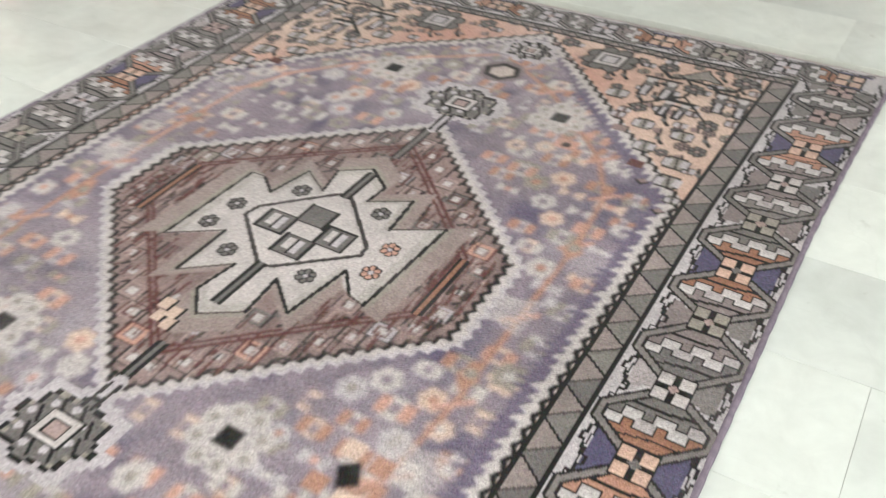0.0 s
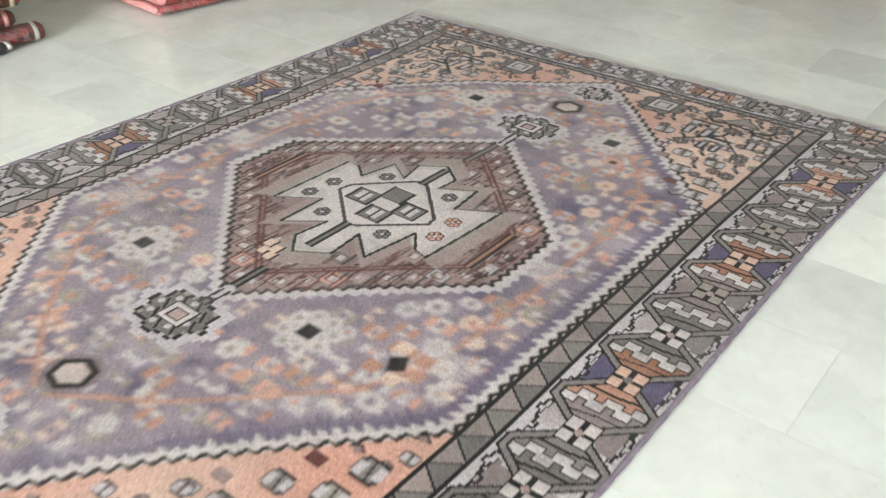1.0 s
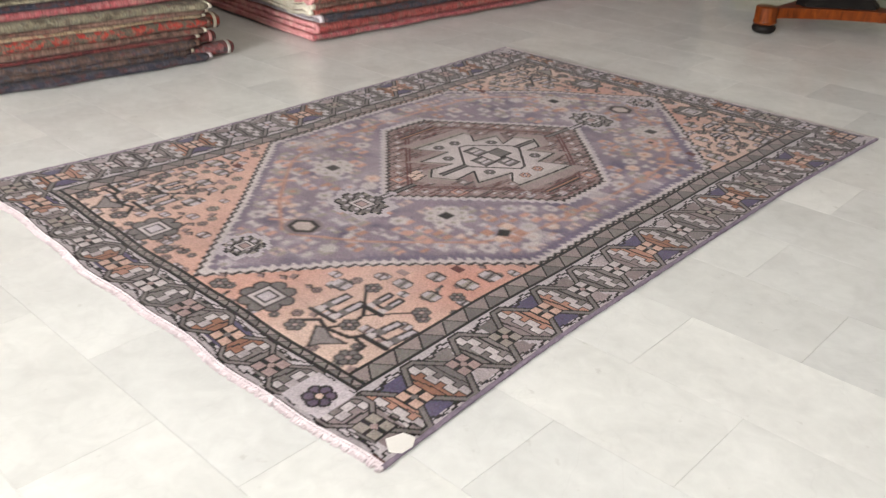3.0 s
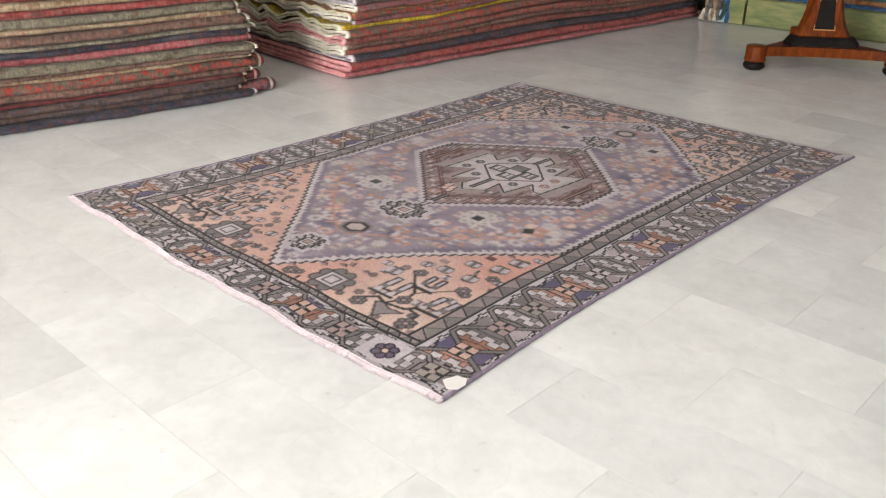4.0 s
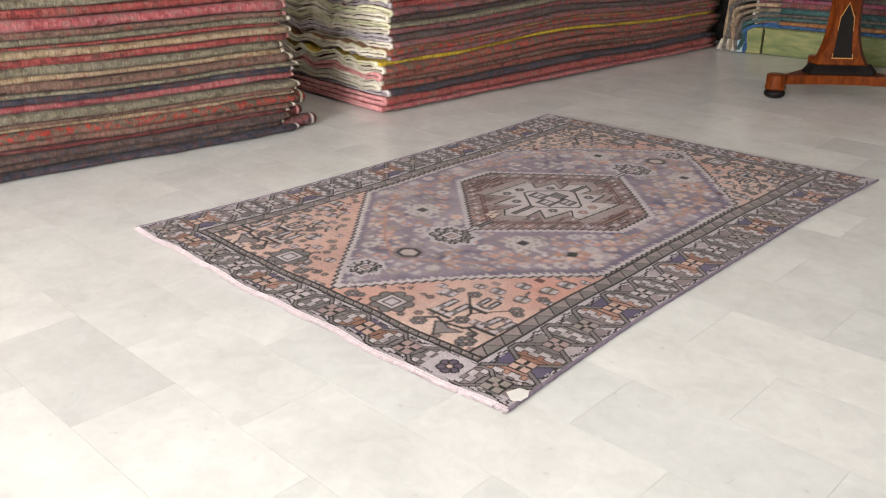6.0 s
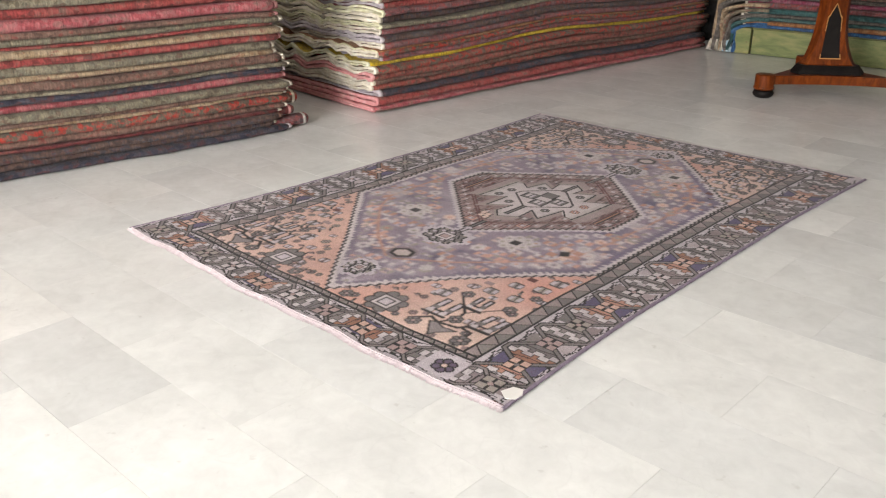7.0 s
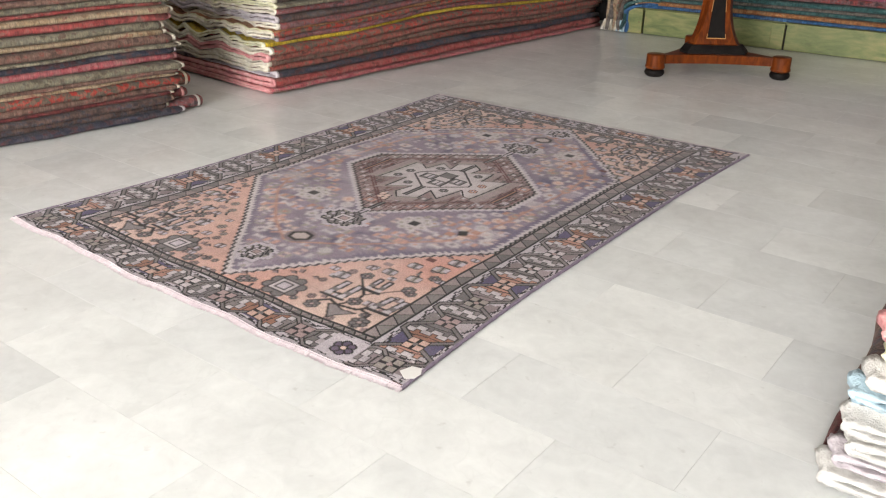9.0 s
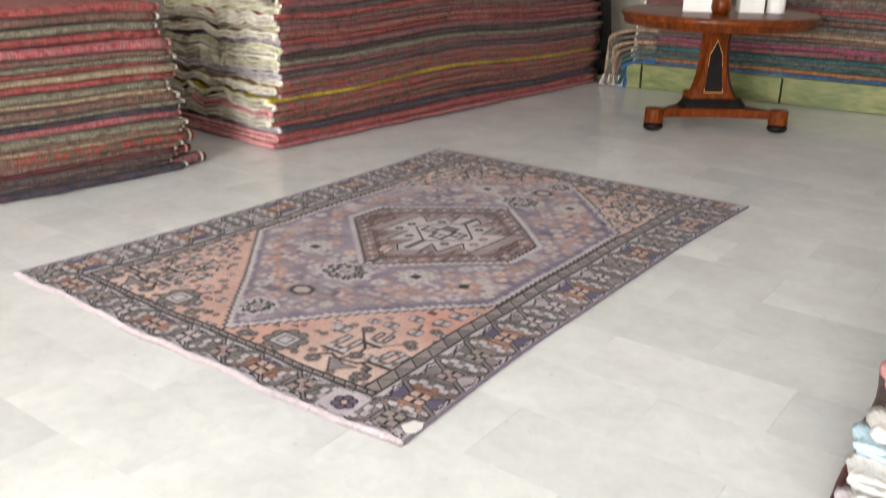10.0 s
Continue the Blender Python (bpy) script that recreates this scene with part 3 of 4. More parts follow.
W_PEACH, W_CORAL, W_ORANGE, W_RUST = (0.56, 0.408, 0.335), (0.49, 0.270, 0.210), (0.38, 0.200, 0.145), (0.265, 0.125, 0.080)
W_GREY, W_DARK, W_BLACK, W_NAVY = (0.140, 0.124, 0.120), (0.014, 0.011, 0.011), (0.008, 0.006, 0.006), (0.080, 0.068, 0.125)
W_MAUVE, W_PINK, W_RED, W_OLIVE = (0.235, 0.162, 0.154), (0.33, 0.235, 0.22), (0.10, 0.03, 0.027), (0.28, 0.245, 0.212)
knots = np.empty((NY, NX, 3))
knots[:] = W_LAV


def span(x0, x1, y0, y1):
    i0, i1 = np.searchsorted(gp, (x0, x1))
    j0, j1 = np.searchsorted(gy, (y0, y1))
    return slice(max(j0 - 1, 0), min(j1 + 1, NY)), slice(max(i0 - 1, 0), min(i1 + 1, NX))


def inside(pts, X, Y):
    m = np.zeros(X.shape, bool)
    for (x0, y0), (x1, y1) in zip(pts, pts[1:] + pts[:1]):
        if y0 == y1:
            continue
        m ^= ((y0 > Y) != (y1 > Y)) & (X < (x1 - x0) * (Y - y0) / (y1 - y0) + x0)
    return m


def fill(pts, col, step=0.0):
    xs, ys = [p[0] for p in pts], [p[1] for p in pts]
    s = span(min(xs) - step, max(xs) + step, min(ys) - step, max(ys) + step)
    X, Y = GP[s], GY[s]
    if step:
        X, Y = (np.floor(X / step) + 0.5) * step, (np.floor(Y / step) + 0.5) * step
    knots[s][inside(list(pts), X, Y)] = col


def rect(x, y, w, h, col):
    knots[span(x - w / 2, x + w / 2, y - h / 2, y + h / 2)] = col


def stroke(pts, w, col, dash=0.0):
    w *= 1.32 if w < 0.0085 else 1.1
    for (x0, y0), (x1, y1) in zip(pts, pts[1:]):
        s = span(min(x0, x1) - w, max(x0, x1) + w, min(y0, y1) - w, max(y0, y1) + w)
        X, Y = GP[s], GY[s]
        dx, dy = x1 - x0, y1 - y0
        ll = dx * dx + dy * dy + 1e-12
        t = np.clip(((X - x0) * dx + (Y - y0) * dy) / ll, 0, 1)
        m = (X - x0 - t * dx) ** 2 + (Y - y0 - t * dy) ** 2 < (w / 2) ** 2
        if dash:
            m &= np.mod(t * math.sqrt(ll), dash) < dash * 0.66
        knots[s][m] = col


def weft_line(pts, w):
    """An outline that is bold and black along the warp, thin and brown across it."""
    for a, b in zip(pts, pts[1:]):
        if abs(b[1] - a[1]) > 0.8 * abs(b[0] - a[0]):
            stroke([a, b], w, W_BLACK)
        else:
            stroke([a, b], w * 0.62, (0.075, 0.055, 0.052))


def disc(x, y, r, col, squash=1.0):
    s = span(x - r, x + r, y - r * squash, y + r * squash)
    m = ((GP[s] - x) / r) ** 2 + ((GY[s] - y) / (r * squash)) ** 2 < 1
    knots[s][m] = col


def zigzag(pts, amp, pitch):
    out = []
    for (x0, y0), (x1, y1) in zip(pts, pts[1:]):
        ln = math.hypot(x1 - x0, y1 - y0)
        n = max(1, round(ln / pitch))
        nx, ny = -(y1 - y0) / ln, (x1 - x0) / ln
        for k in range(n):
            for f, a in ((0.0, 0.0), (0.5, amp)):
                t = (k + f) / n
                out.append((x0 + (x1 - x0) * t + nx * a, y0 + (y1 - y0) * t + ny * a))
    return out + [pts[-1]]


def soften(times):
    global knots
    for _ in range(times):
        k = np.pad(knots, ((1, 1), (1, 1), (0, 0)), mode="edge")
        knots = (k[:-2, 1:-1] + k[2:, 1:-1] + k[1:-1, :-2] + k[1:-1, 2:] + 2 * k[1:-1, 1:-1]) / 6


def cloud(cells):
    """Smooth random field in -1..1."""
    c = rng.uniform(-1, 1, (cells[0] + 3, cells[1] + 3))
    v, u = np.linspace(0, cells[0], NY), np.linspace(0, cells[1], NX)
    j, i = v.astype(int), u.astype(int)
    fv, fu = (v - j)[:, None], (u - i)[None, :]
    fv, fu = fv * fv * (3 - 2 * fv), fu * fu * (3 - 2 * fu)
    g = lambda a, b: c[np.ix_(j + a, i + b)]
    return g(0, 0) * (1 - fv) * (1 - fu) + g(1, 0) * fv * (1 - fu) + g(0, 1) * (1 - fv) * fu + g(1, 1) * fv * fu


CX, CY = 0.950, 1.412             # the middle of the medallion
HEX = [(0.296, 0.895), (0.640, 0.520), (0.905, 0.172), (1.235, 0.535), (1.606, 0.925), (1.600, 1.885), (1.260, 2.240), (0.900, 2.520), (0.660, 2.275), (0.298, 1.905)]
MED = [(0.945, 0.905), (0.512, 1.300), (0.514, 1.540), (0.912, 1.912), (1.385, 1.530), (1.394, 1.328)]
pick = random.Random(3)

# lavender ground with darker purple clouds
pc = np.clip(cloud((26, 18)) * 0.6 + cloud((70, 50)) * 0.7, 0, 1)[..., None]
knots += (np.array(W_PURP) - knots) * pc * 0.95
pc = np.clip(cloud((30, 22)), 0, 1)[..., None]
knots += (np.array(W_LILAC) - knots) * pc * 0.45
for x, y, r in ((0.42, 1.80, 0.10), (0.49, 1.26, 0.09), (0.36, 1.93, 0.08), (0.55, 1.70, 0.06), (0.40, 1.10, 0.06)):
    d = np.exp(-(((GP - x) / r) ** 2 + ((GY - y) / r) ** 2) * 1.5)[..., None]
    knots += (np.array(W_NAVY) - knots) * d * 0.8


# small faded flowers of the field
def ring_flower(x, y, r, petal, core):
    for k in range(6):
        a = k * math.pi / 3
        disc(x + r * 0.66 * math.cos(a), y + r * 0.66 * math.sin(a), r * 0.36, petal)
    disc(x, y, r * 0.34, core)


def box_flower(x, y, r, petal, wing):
    rect(x, y, r * 0.9, r * 1.3, petal)
    rect(x - r * 0.72, y, r * 0.5, r * 1.0, wing)
    rect(x + r * 0.72, y, r * 0.5, r * 1.0, wing)
    rect(x, y, r * 0.4, r * 0.5, W_LAV)


def bow_flower(x, y, r, petal, wing):
    fill([(x - r, y - r * 0.6), (x, y - r * 0.15), (x + r, y - r * 0.6), (x + r, y + r * 0.6), (x, y + r * 0.15), (x - r, y + r * 0.6)], petal)
    disc(x, y, r * 0.3, wing)


def field_flower(x, y, r, warm):
    a = W_PEACH if pick.random() < warm else pick.choice((W_CREAM, W_LILAC, W_CREAM, W_OLIVE))
    b = W_ORANGE if pick.random() < warm else pick.choice((W_OLIVE, W_LAV, W_CORAL, W_CREAM))
    pick.choice((ring_flower, box_flower, bow_flower, box_flower, box_flower))(x, y, r, a, b)


def mirrored(x, y, k):
    return (2 * CX - x if k & 1 else x), (2 * CY - y if k & 2 else y)


INNER = [(CX + (x - CX) * 0.93, CY + (y - CY) * 0.93) for x, y in HEX]
MEDZ = [(CX + (x - CX) * 1.12, CY + (y - CY) * 1.12) for x, y in MED]
for gi in range(-20, 21):
    for gj in range(-20, 21):
        x = CX + (gi + gj) * 0.044 + pick.uniform(-0.006, 0.006)
        y = CY + (gi - gj) * 0.050 + pick.uniform(-0.006, 0.006)
        if abs(x - CX) > 0.68 or not inside(INNER, np.array([x]), np.array([y]))[0] or inside(MEDZ, np.array([x]), np.array([y]))[0] or pick.random() < 0.12:
            continue
        field_flower(x, y, pick.uniform(0.024, 0.033), 0.34 if x < 0.62 and y > 1.2 else 0.20)
for k in range(4):
    for lane, (x0, y0, x1, y1, n) in enumerate(((0.875, 0.43, 0.42, 0.93, 8), (0.815, 0.60, 0.52, 0.93, 5), (0.90, 0.66, 0.60, 1.04, 4), (0.372, 0.95, 0.372, 1.40, 5))):
        for i in range(n):
            t = (i + 0.3 + 0.3 * pick.random()) / n
            x, y = mirrored(x0 + (x1 - x0) * t + pick.uniform(-0.01, 0.01), y0 + (y1 - y0) * t, k)
            warm = (0.15, 0.26, 0.18, 0.15, 0.24, 0.28, 0.2, 0.2, 0.2, 0.22)[lane] + (0.18 if k == 2 else 0.0)
            field_flower(x, y, pick.uniform(0.022, 0.033), warm)
    stem = [mirrored(*p, k) for p in ((0.93, 0.50), (0.87, 0.543), (0.749, 0.627), (0.631, 0.74), (0.514, 0.86), (0.445, 0.99), (0.43, 1.17), (0.433, 1.41))]
    stroke(stem, 0.010, W_ORANGE if k != 3 else W_CORAL)
    for i, (x, y) in enumerate(stem[1:]):
        stroke([(x - 0.025, y + 0.022), (x + 0.025, y - 0.022)], 0.010, W_CORAL)
for x, y in ((0.44, 1.20), (0.62, 1.99), (1.45, 1.25), (1.46, 1.62), (0.43, 1.60)):
    for s in (-1, 1):
        fill([(x, y), (x + 0.022 * s, y + 0.035), (x, y + 0.085), (x - 0.016 * s, y + 0.04)], W_ORANGE)
    disc(x, y + 0.045, 0.013, W_OLIVE)
for x, y in ((0.425, 1.03), (0.47, 1.42), (1.47, 1.04), (1.52, 1.45)):
    for i in range(-3, 4):
        stroke([(x - 0.055, y + 0.016 * i), (x, y + 0.010 * i), (x + 0.055, y + 0.016 * i)], 0.005, W_CREAM)
soften(1)
for x, y in ((1.241, 0.927), (0.702, 0.934), (1.167, 2.115), (0.672, 2.092)):
    for k in range(8):
        a = (k + 0.5) * math.pi / 4
        disc(x + 0.054 * math.cos(a), y + 0.054 * math.sin(a), 0.021, W_CREAM)
        disc(x + 0.054 * math.cos(a), y + 0.054 * math.sin(a), 0.009, W_OLIVE)
    disc(x, y, 0.034, W_CREAM)
soften(2)
for x, y in ((1.241, 0.927), (0.702, 0.934), (1.167, 2.115), (0.672, 2.092)):
    rect(x, y, 0.036, 0.034, W_BLACK)
for s in (-1, 1):
    rect(0.496 + 0.036 * s, 0.971 - 0.036 * s, 0.03, 0.03, W_ORANGE)
    rect(0.496 + 0.02 * s, 0.971 + 0.042 * s, 0.03, 0.03, W_PEACH)
fill([(0.470, 0.964), (0.500, 0.940), (0.522, 0.978), (0.492, 1.002)], W_BLACK)
rect(0.608, 1.99, 0.05, 0.032, W_CORAL)
rect(0.608, 1.99, 0.016, 0.012, W_BLACK)
for y in (0.565, 2.242):
    x = 0.948 if y < 1 else 0.912
    pts = [(x - 0.044, y - 0.008), (x - 0.012, y - 0.04), (x + 0.03, y - 0.03), (x + 0.044, y + 0.008), (x + 0.012, y + 0.04), (x - 0.03, y + 0.03)]
    disc(x, y, 0.060, (0.20, 0.155, 0.165))
    fill(pts, (0.44, 0.36, 0.33))
    stroke(pts + pts[:1], 0.0135, W_BLACK)


# feathered pale band just inside the hexagon
def pale_band(path, width, teeth, tip, close=True):
    seq_ = path + path[:1] if close else path
    for (x0, y0), (x1, y1) in zip(seq_, seq_[1:]):
        ln = math.hypot(x1 - x0, y1 - y0)
        nx, ny = (CX - (x0 + x1) / 2), (CY - (y0 + y1) / 2)
        ux, uy = (x1 - x0) / ln, (y1 - y0) / ln
        d = nx * -uy + ny * ux
        nx, ny = (-uy, ux) if d > 0 else (uy, -ux)
        n = int(ln / teeth)
        for k in range(n):
            bx, by = x0 + ux * ln * k / n, y0 + uy * ln * k / n
            h = width * (0.8 + 0.5 * pick.random())
            fill([(bx, by), (bx + ux * teeth, by + uy * teeth), (bx + ux * teeth * 0.75 + nx * h, by + uy * teeth * 0.75 + ny * h), (bx + ux * teeth * 0.2 + nx * h * 0.7, by + uy * teeth * 0.2 + ny * h * 0.7)], tip)
        stroke([(x0 + nx * width * 0.3, y0 + ny * width * 0.3), (x1 + nx * width * 0.3, y1 + ny * width * 0.3)], width * 0.7, tip)


FEATHER = [(CX + (x - CX) * 0.965, CY + (y - CY) * 0.972) for x, y in HEX]
pale_band(FEATHER[8:] + FEATHER[:2], 0.046, 0.019, (0.142, 0.113, 0.165), close=False)
pale_band(FEATHER[1:9], 0.030, 0.021, (0.170, 0.138, 0.180), close=False)
soften(1)
pale_band(HEX, 0.038, 0.026, W_CREAM)
soften(1)

# apricot corners
corner_ground = ~inside(HEX, GP, GY)
apricot = np.array(W_PEACH) + (np.array(W_CORAL) - np.array(W_PEACH)) * np.clip(0.5 + cloud((7, 5)) * 0.9 - 0.25, 0, 1)[..., None]
blush = np.exp(-(((GP - 0.37) / 0.16) ** 2 + ((GY - 0.66) / 0.22) ** 2))[..., None]
apricot = apricot + (np.array((0.50, 0.235, 0.18)) - apricot) * blush * 0.8
knots[corner_ground] = apricot[corner_ground]
ZIG = zigzag(HEX + HEX[:1], 0.011, 0.034)
weft_line(ZIG, 0.0078)


def rosette(x, y, r, petal=W_GREY, core=W_PINK):
    for k in range(6):
        a = k * math.pi / 3 + 0.3
        disc(x + r * 0.62 * math.cos(a), y + r * 0.62 * math.sin(a), r * 0.46, W_DARK)
        disc(x + r * 0.62 * math.cos(a), y + r * 0.62 * math.sin(a), r * 0.30, petal)
    disc(x, y, r * 0.36, W_DARK)
    disc(x, y, r * 0.24, core)


def comb(T, x0, x1, y0, y1, lean):
    """Two pale bars that rise from a dark foot, with small boxes at their roots."""
    w = (x1 - x0) * 0.30
    for xa in (x0, x1 - w):
        bar = [T(xa, y0), T(xa + w, y0), T(xa + w + lean, y1), T(xa + lean, y1)]
        fill(bar, W_LILAC)
        stroke(bar + bar[:1], 0.0062, W_DARK)
        rect(*T(xa + w * 0.5, y0 + 0.014), 0.020, 0.016, W_CREAM)
        rect(*T(xa + w * 0.5 + lean * 0.4, y0 + (y1 - y0) * 0.40), w * 0.9, 0.014, W_GREY)
    stroke([T(x0 - 0.006, y0), T(x1 + 0.006, y0)], 0.0125, W_DARK)
    stroke([T(x0 + w, y0 + 0.026), T(x1 - w, y0 + 0.026)], 0.007, W_DARK)


def octagon(x, y, r, body):
    rect(x, y, r * 1.5, r * 1.7, W_DARK)
    rect(x, y, r * 2.0, r * 1.1, W_DARK)
    rect(x, y, r * 1.1, r * 1.25, body)
    rect(x - r * 0.70, y + r * 0.10, r * 0.42, r * 0.85, W_LILAC)
    rect(x + r * 0.70, y - r * 0.10, r * 0.42, r * 0.85, W_LILAC)
    stroke([(x - 0.2 * r, y - r * 0.7), (x + 0.1 * r, y + r * 0.7)], max(0.003, r * 0.13), W_DARK)


def square_flower(x, y, r):
    for k in range(8):
        a = k * math.pi / 4 + 0.4
        disc(x + r * 0.95 * math.cos(a), y + r * 0.95 * math.sin(a), r * 0.44, W_DARK)
        disc(x + r * 0.95 * math.cos(a), y + r * 0.95 * math.sin(a), r * 0.34, W_GREY)
    disc(x, y, r * 0.9, W_GREY)
    for f, c in ((0.86, W_DARK), (0.72, W_CREAM), (0.46, W_DARK), (0.34, W_LILAC)):
        rect(x, y, r * f * 1.6, r * f * 1.6, c)


def spandrel(T, far):
    g = (0.20, 0.175, 0.17) if not far else (0.24, 0.215, 0.195)
    for pts, w in ((((0.565, 0.227), (0.516, 0.277), (0.478, 0.262), (0.406, 0.272), (0.385, 0.300)), 0.011), (((0.553, 0.463), (0.452, 0.361), (0.446, 0.310), (0.478, 0.262)), 0.009),
                   (((0.395, 0.280), (0.350, 0.272), (0.344, 0.215)), 0.010), (((0.452, 0.361), (0.400, 0.420), (0.355, 0.468)), 0.005)):
        stroke([T(*p) for p in pts], w, W_DARK)
    leaf = [T(*p) for p in ((0.501, 0.253), (0.446, 0.185), (0.436, 0.205), (0.389, 0.252), (0.440, 0.247), (0.478, 0.262))]
    fill(leaf, g)
    stroke(leaf + leaf[:1], 0.0045, W_DARK)
    for x, y, r in ((0.541, 0.221, 0.026), (0.446, 0.310, 0.026), (0.344, 0.215, 0.032), (0.530, 0.466, 0.023), (0.355, 0.468, 0.025), (0.338, 0.588, 0.022), (0.829, 0.204, 0.026), (0.612, 0.212, 0.014)):
        rosette(*T(x, y), r, W_GREY, W_PINK)
    comb(T, 0.490, 0.566, 0.294, 0.400, -0.006)
    comb(T, 0.424, 0.480, 0.392, 0.476, 0.002)
    comb(T, 0.309, 0.384, 0.298, 0.400, -0.012)
    for x, y, r, c in ((0.351, 0.737, 0.028, g), (0.362, 0.657, 0.028, W_OLIVE), (0.451, 0.625, 0.024, g), (0.489, 0.534, 0.024, g), (0.390, 0.542, 0.024, W_OLIVE), (0.603, 0.421, 0.026, g), (0.560, 0.520, 0.016, W_MAUVE), (0.318, 0.800, 0.014, g)):
        octagon(*T(x, y), r, c)
    rect(*T(0.438, 0.702), 0.032, 0.022, W_RED)
    rect(*T(0.532, 0.578), 0.030, 0.018, W_MAUVE)
    for x, y in ((0.656, 0.353), (0.740, 0.335), (0.400, 0.760), (0.790, 0.300), (0.860, 0.232), (0.330, 0.850)):
        fill([T(x - 0.014, y), T(x, y - 0.010), T(x + 0.014, y + 0.002), T(x, y + 0.012)], W_MAUVE)
        stroke([T(x - 0.014, y), T(x, y + 0.012), T(x + 0.014, y + 0.002)], 0.004, W_DARK)
    square_flower(*T(0.693, 0.250), 0.056)


def scatter(seed_):
    """Small outlined buds that crowd the apricot corners."""
    r3 = random.Random(seed_)
    for gx in range(38):
        for gy_ in range(54):
            x, y = 0.30 + gx * 0.036 + r3.uniform(-0.011, 0.011), 0.18 + gy_ * 0.045 + r3.uniform(-0.013, 0.013)
            if inside(SAFE, np.array([x]), np.array([y]))[0] or r3.random() < (0.74 if x < 0.95 and y < 1.2 else 0.36):
                continue
            k = r3.random()
            if k < 0.35:
                rosette(x, y, r3.uniform(0.013, 0.019), r3.choice((W_GREY, W_MAUVE, W_OLIVE)), W_PINK)
            elif k < 0.6:
                octagon(x, y, r3.uniform(0.012, 0.018), r3.choice((W_GREY, W_PINK, W_MAUVE)))
            elif k < 0.8:
                stroke([(x - 0.016, y - 0.018), (x, y), (x + 0.005, y + 0.023)], 0.008, W_DARK)
                disc(x, y, 0.008, W_GREY)
            else:
                fill([(x - 0.012, y - 0.008), (x + 0.006, y - 0.014), (x + 0.014, y + 0.008), (x - 0.004, y + 0.014)], W_MAUVE)
                stroke([(x - 0.012, y - 0.008), (x - 0.004, y + 0.014)], 0.004, W_DARK)


SAFE = [(CX + (x - CX) * 1.03, CY + (y - CY) * 1.03) for x, y in HEX]
scatter(5)
spandrel(lambda x, y: (x, y), False)
spandrel(lambda x, y: (1.925 - x, y), False)
spandrel(lambda x, y: (x, 2.695 - y), True)
spandrel(lambda x, y: (1.915 - x, 2.695 - y), True)

# central medallion: pale serrated edge, dark zigzag, mauve ground
grow = lambda k: [(CX + (x - CX) * k, CY + (y - CY) * k) for x, y in MED]
fill(zigzag(grow(1.075) + grow(1.075)[:1], -0.012, 0.032), W_LILAC)
fill(zigzag(grow(1.045) + grow(1.045)[:1], -0.010, 0.030), W_CREAM)
fill(zigzag(grow(1.0) + grow(1.0)[:1], -0.012, 0.030), W_MAUVE)
mz = (np.array(W_MAUVE) * (1 + 0.18 * cloud((40, 30))[..., None]))
m_in = inside(grow(0.99), GP, GY)
plum = np.clip(cloud((95, 68)) * 1.3 + cloud((24, 18)) * 0.6 - 0.25, 0, 1)[..., None]
mz = mz + (np.array((0.075, 0.045, 0.05)) - mz) * plum * 0.5
knots[m_in] = mz[m_in]
weft_line(zigzag(grow(1.0) + grow(1.0)[:1], -0.012, 0.030), 0.0075)


def lozenge(x, y, r, col):
    fill([(x - r, y), (x, y - r), (x + r, y), (x, y + r)], col)


def small_box(x, y, r, body):
    edge_ = W_RED if body is W_CORAL else W_DARK
    rect(x, y, r * 2.25, r * 1.7, edge_)
    rect(x, y, r * 1.75, r * 1.55, body)
    rect(x, y, r * 1.15, r * 0.95, pick.choice((W_MAUVE, W_RED, W_MAUVE)))
    rect(x, y, r * 0.62, r * 0.58, W_CREAM)
    if pick.random() < 0.5:
        stroke([(x - r, y - r * 1.3), (x - r * 0.3, y - r * 1.9)], 0.005, edge_)


for f, count_ in ((0.885, 1.0), (0.66, 0.75)):
    ring_ = grow(f)
    for (x0, y0), (x1, y1) in zip(ring_, ring_[1:] + ring_[:1]):
        ln = math.hypot(x1 - x0, y1 - y0)
        n = max(2, int(ln / 0.055))
        for k in range(n):
            t = (k + 0.5) / n
            if pick.random() < count_:
                small_box(x0 + (x1 - x0) * t, y0 + (y1 - y0) * t, pick.uniform(0.017, 0.023), pick.choice((W_PINK, W_PINK, W_MAUVE, W_GREY, W_LILAC, W_CORAL if pick.random() < 0.5 else W_OLIVE)))
for _ in range(520):
    f = pick.uniform(0.62, 0.96)
    ring_ = grow(f)
    k = pick.randrange(6)
    (x0, y0), (x1, y1) = ring_[k], ring_[(k + 1) % 6]
    t = pick.random()
    x, y, h = x0 + (x1 - x0) * t, y0 + (y1 - y0) * t, pick.uniform(0.010, 0.026)
    stroke([(x, y - h), (x + pick.uniform(-0.004, 0.004), y + h)], pick.uniform(0.003, 0.0048), pick.choice((W_DARK, W_RED, (0.06, 0.04, 0.035), W_PINK, W_RED, (0.12, 0.06, 0.05))))
for f, w in ((0.80, 0.006), (0.768, 0.005)):
    stroke(grow(f) + grow(f)[:1], w, W_RED)

star = [(1.183, 1.273), (1.077, 1.341), (1.076, 1.198), (0.986, 1.268), (0.999, 1.176), (0.951, 1.122), (0.875, 1.171), (0.885, 1.273), (0.806, 1.208), (0.784, 1.362), (0.736, 1.305), (0.698, 1.295), (0.681, 1.570),
        (0.781, 1.510), (0.792, 1.617), (0.877, 1.566), (0.872, 1.628), (0.937, 1.677), (1.002, 1.633), (0.984, 1.551), (1.059, 1.599), (1.082, 1.493), (1.133, 1.534), (1.169, 1.534)]
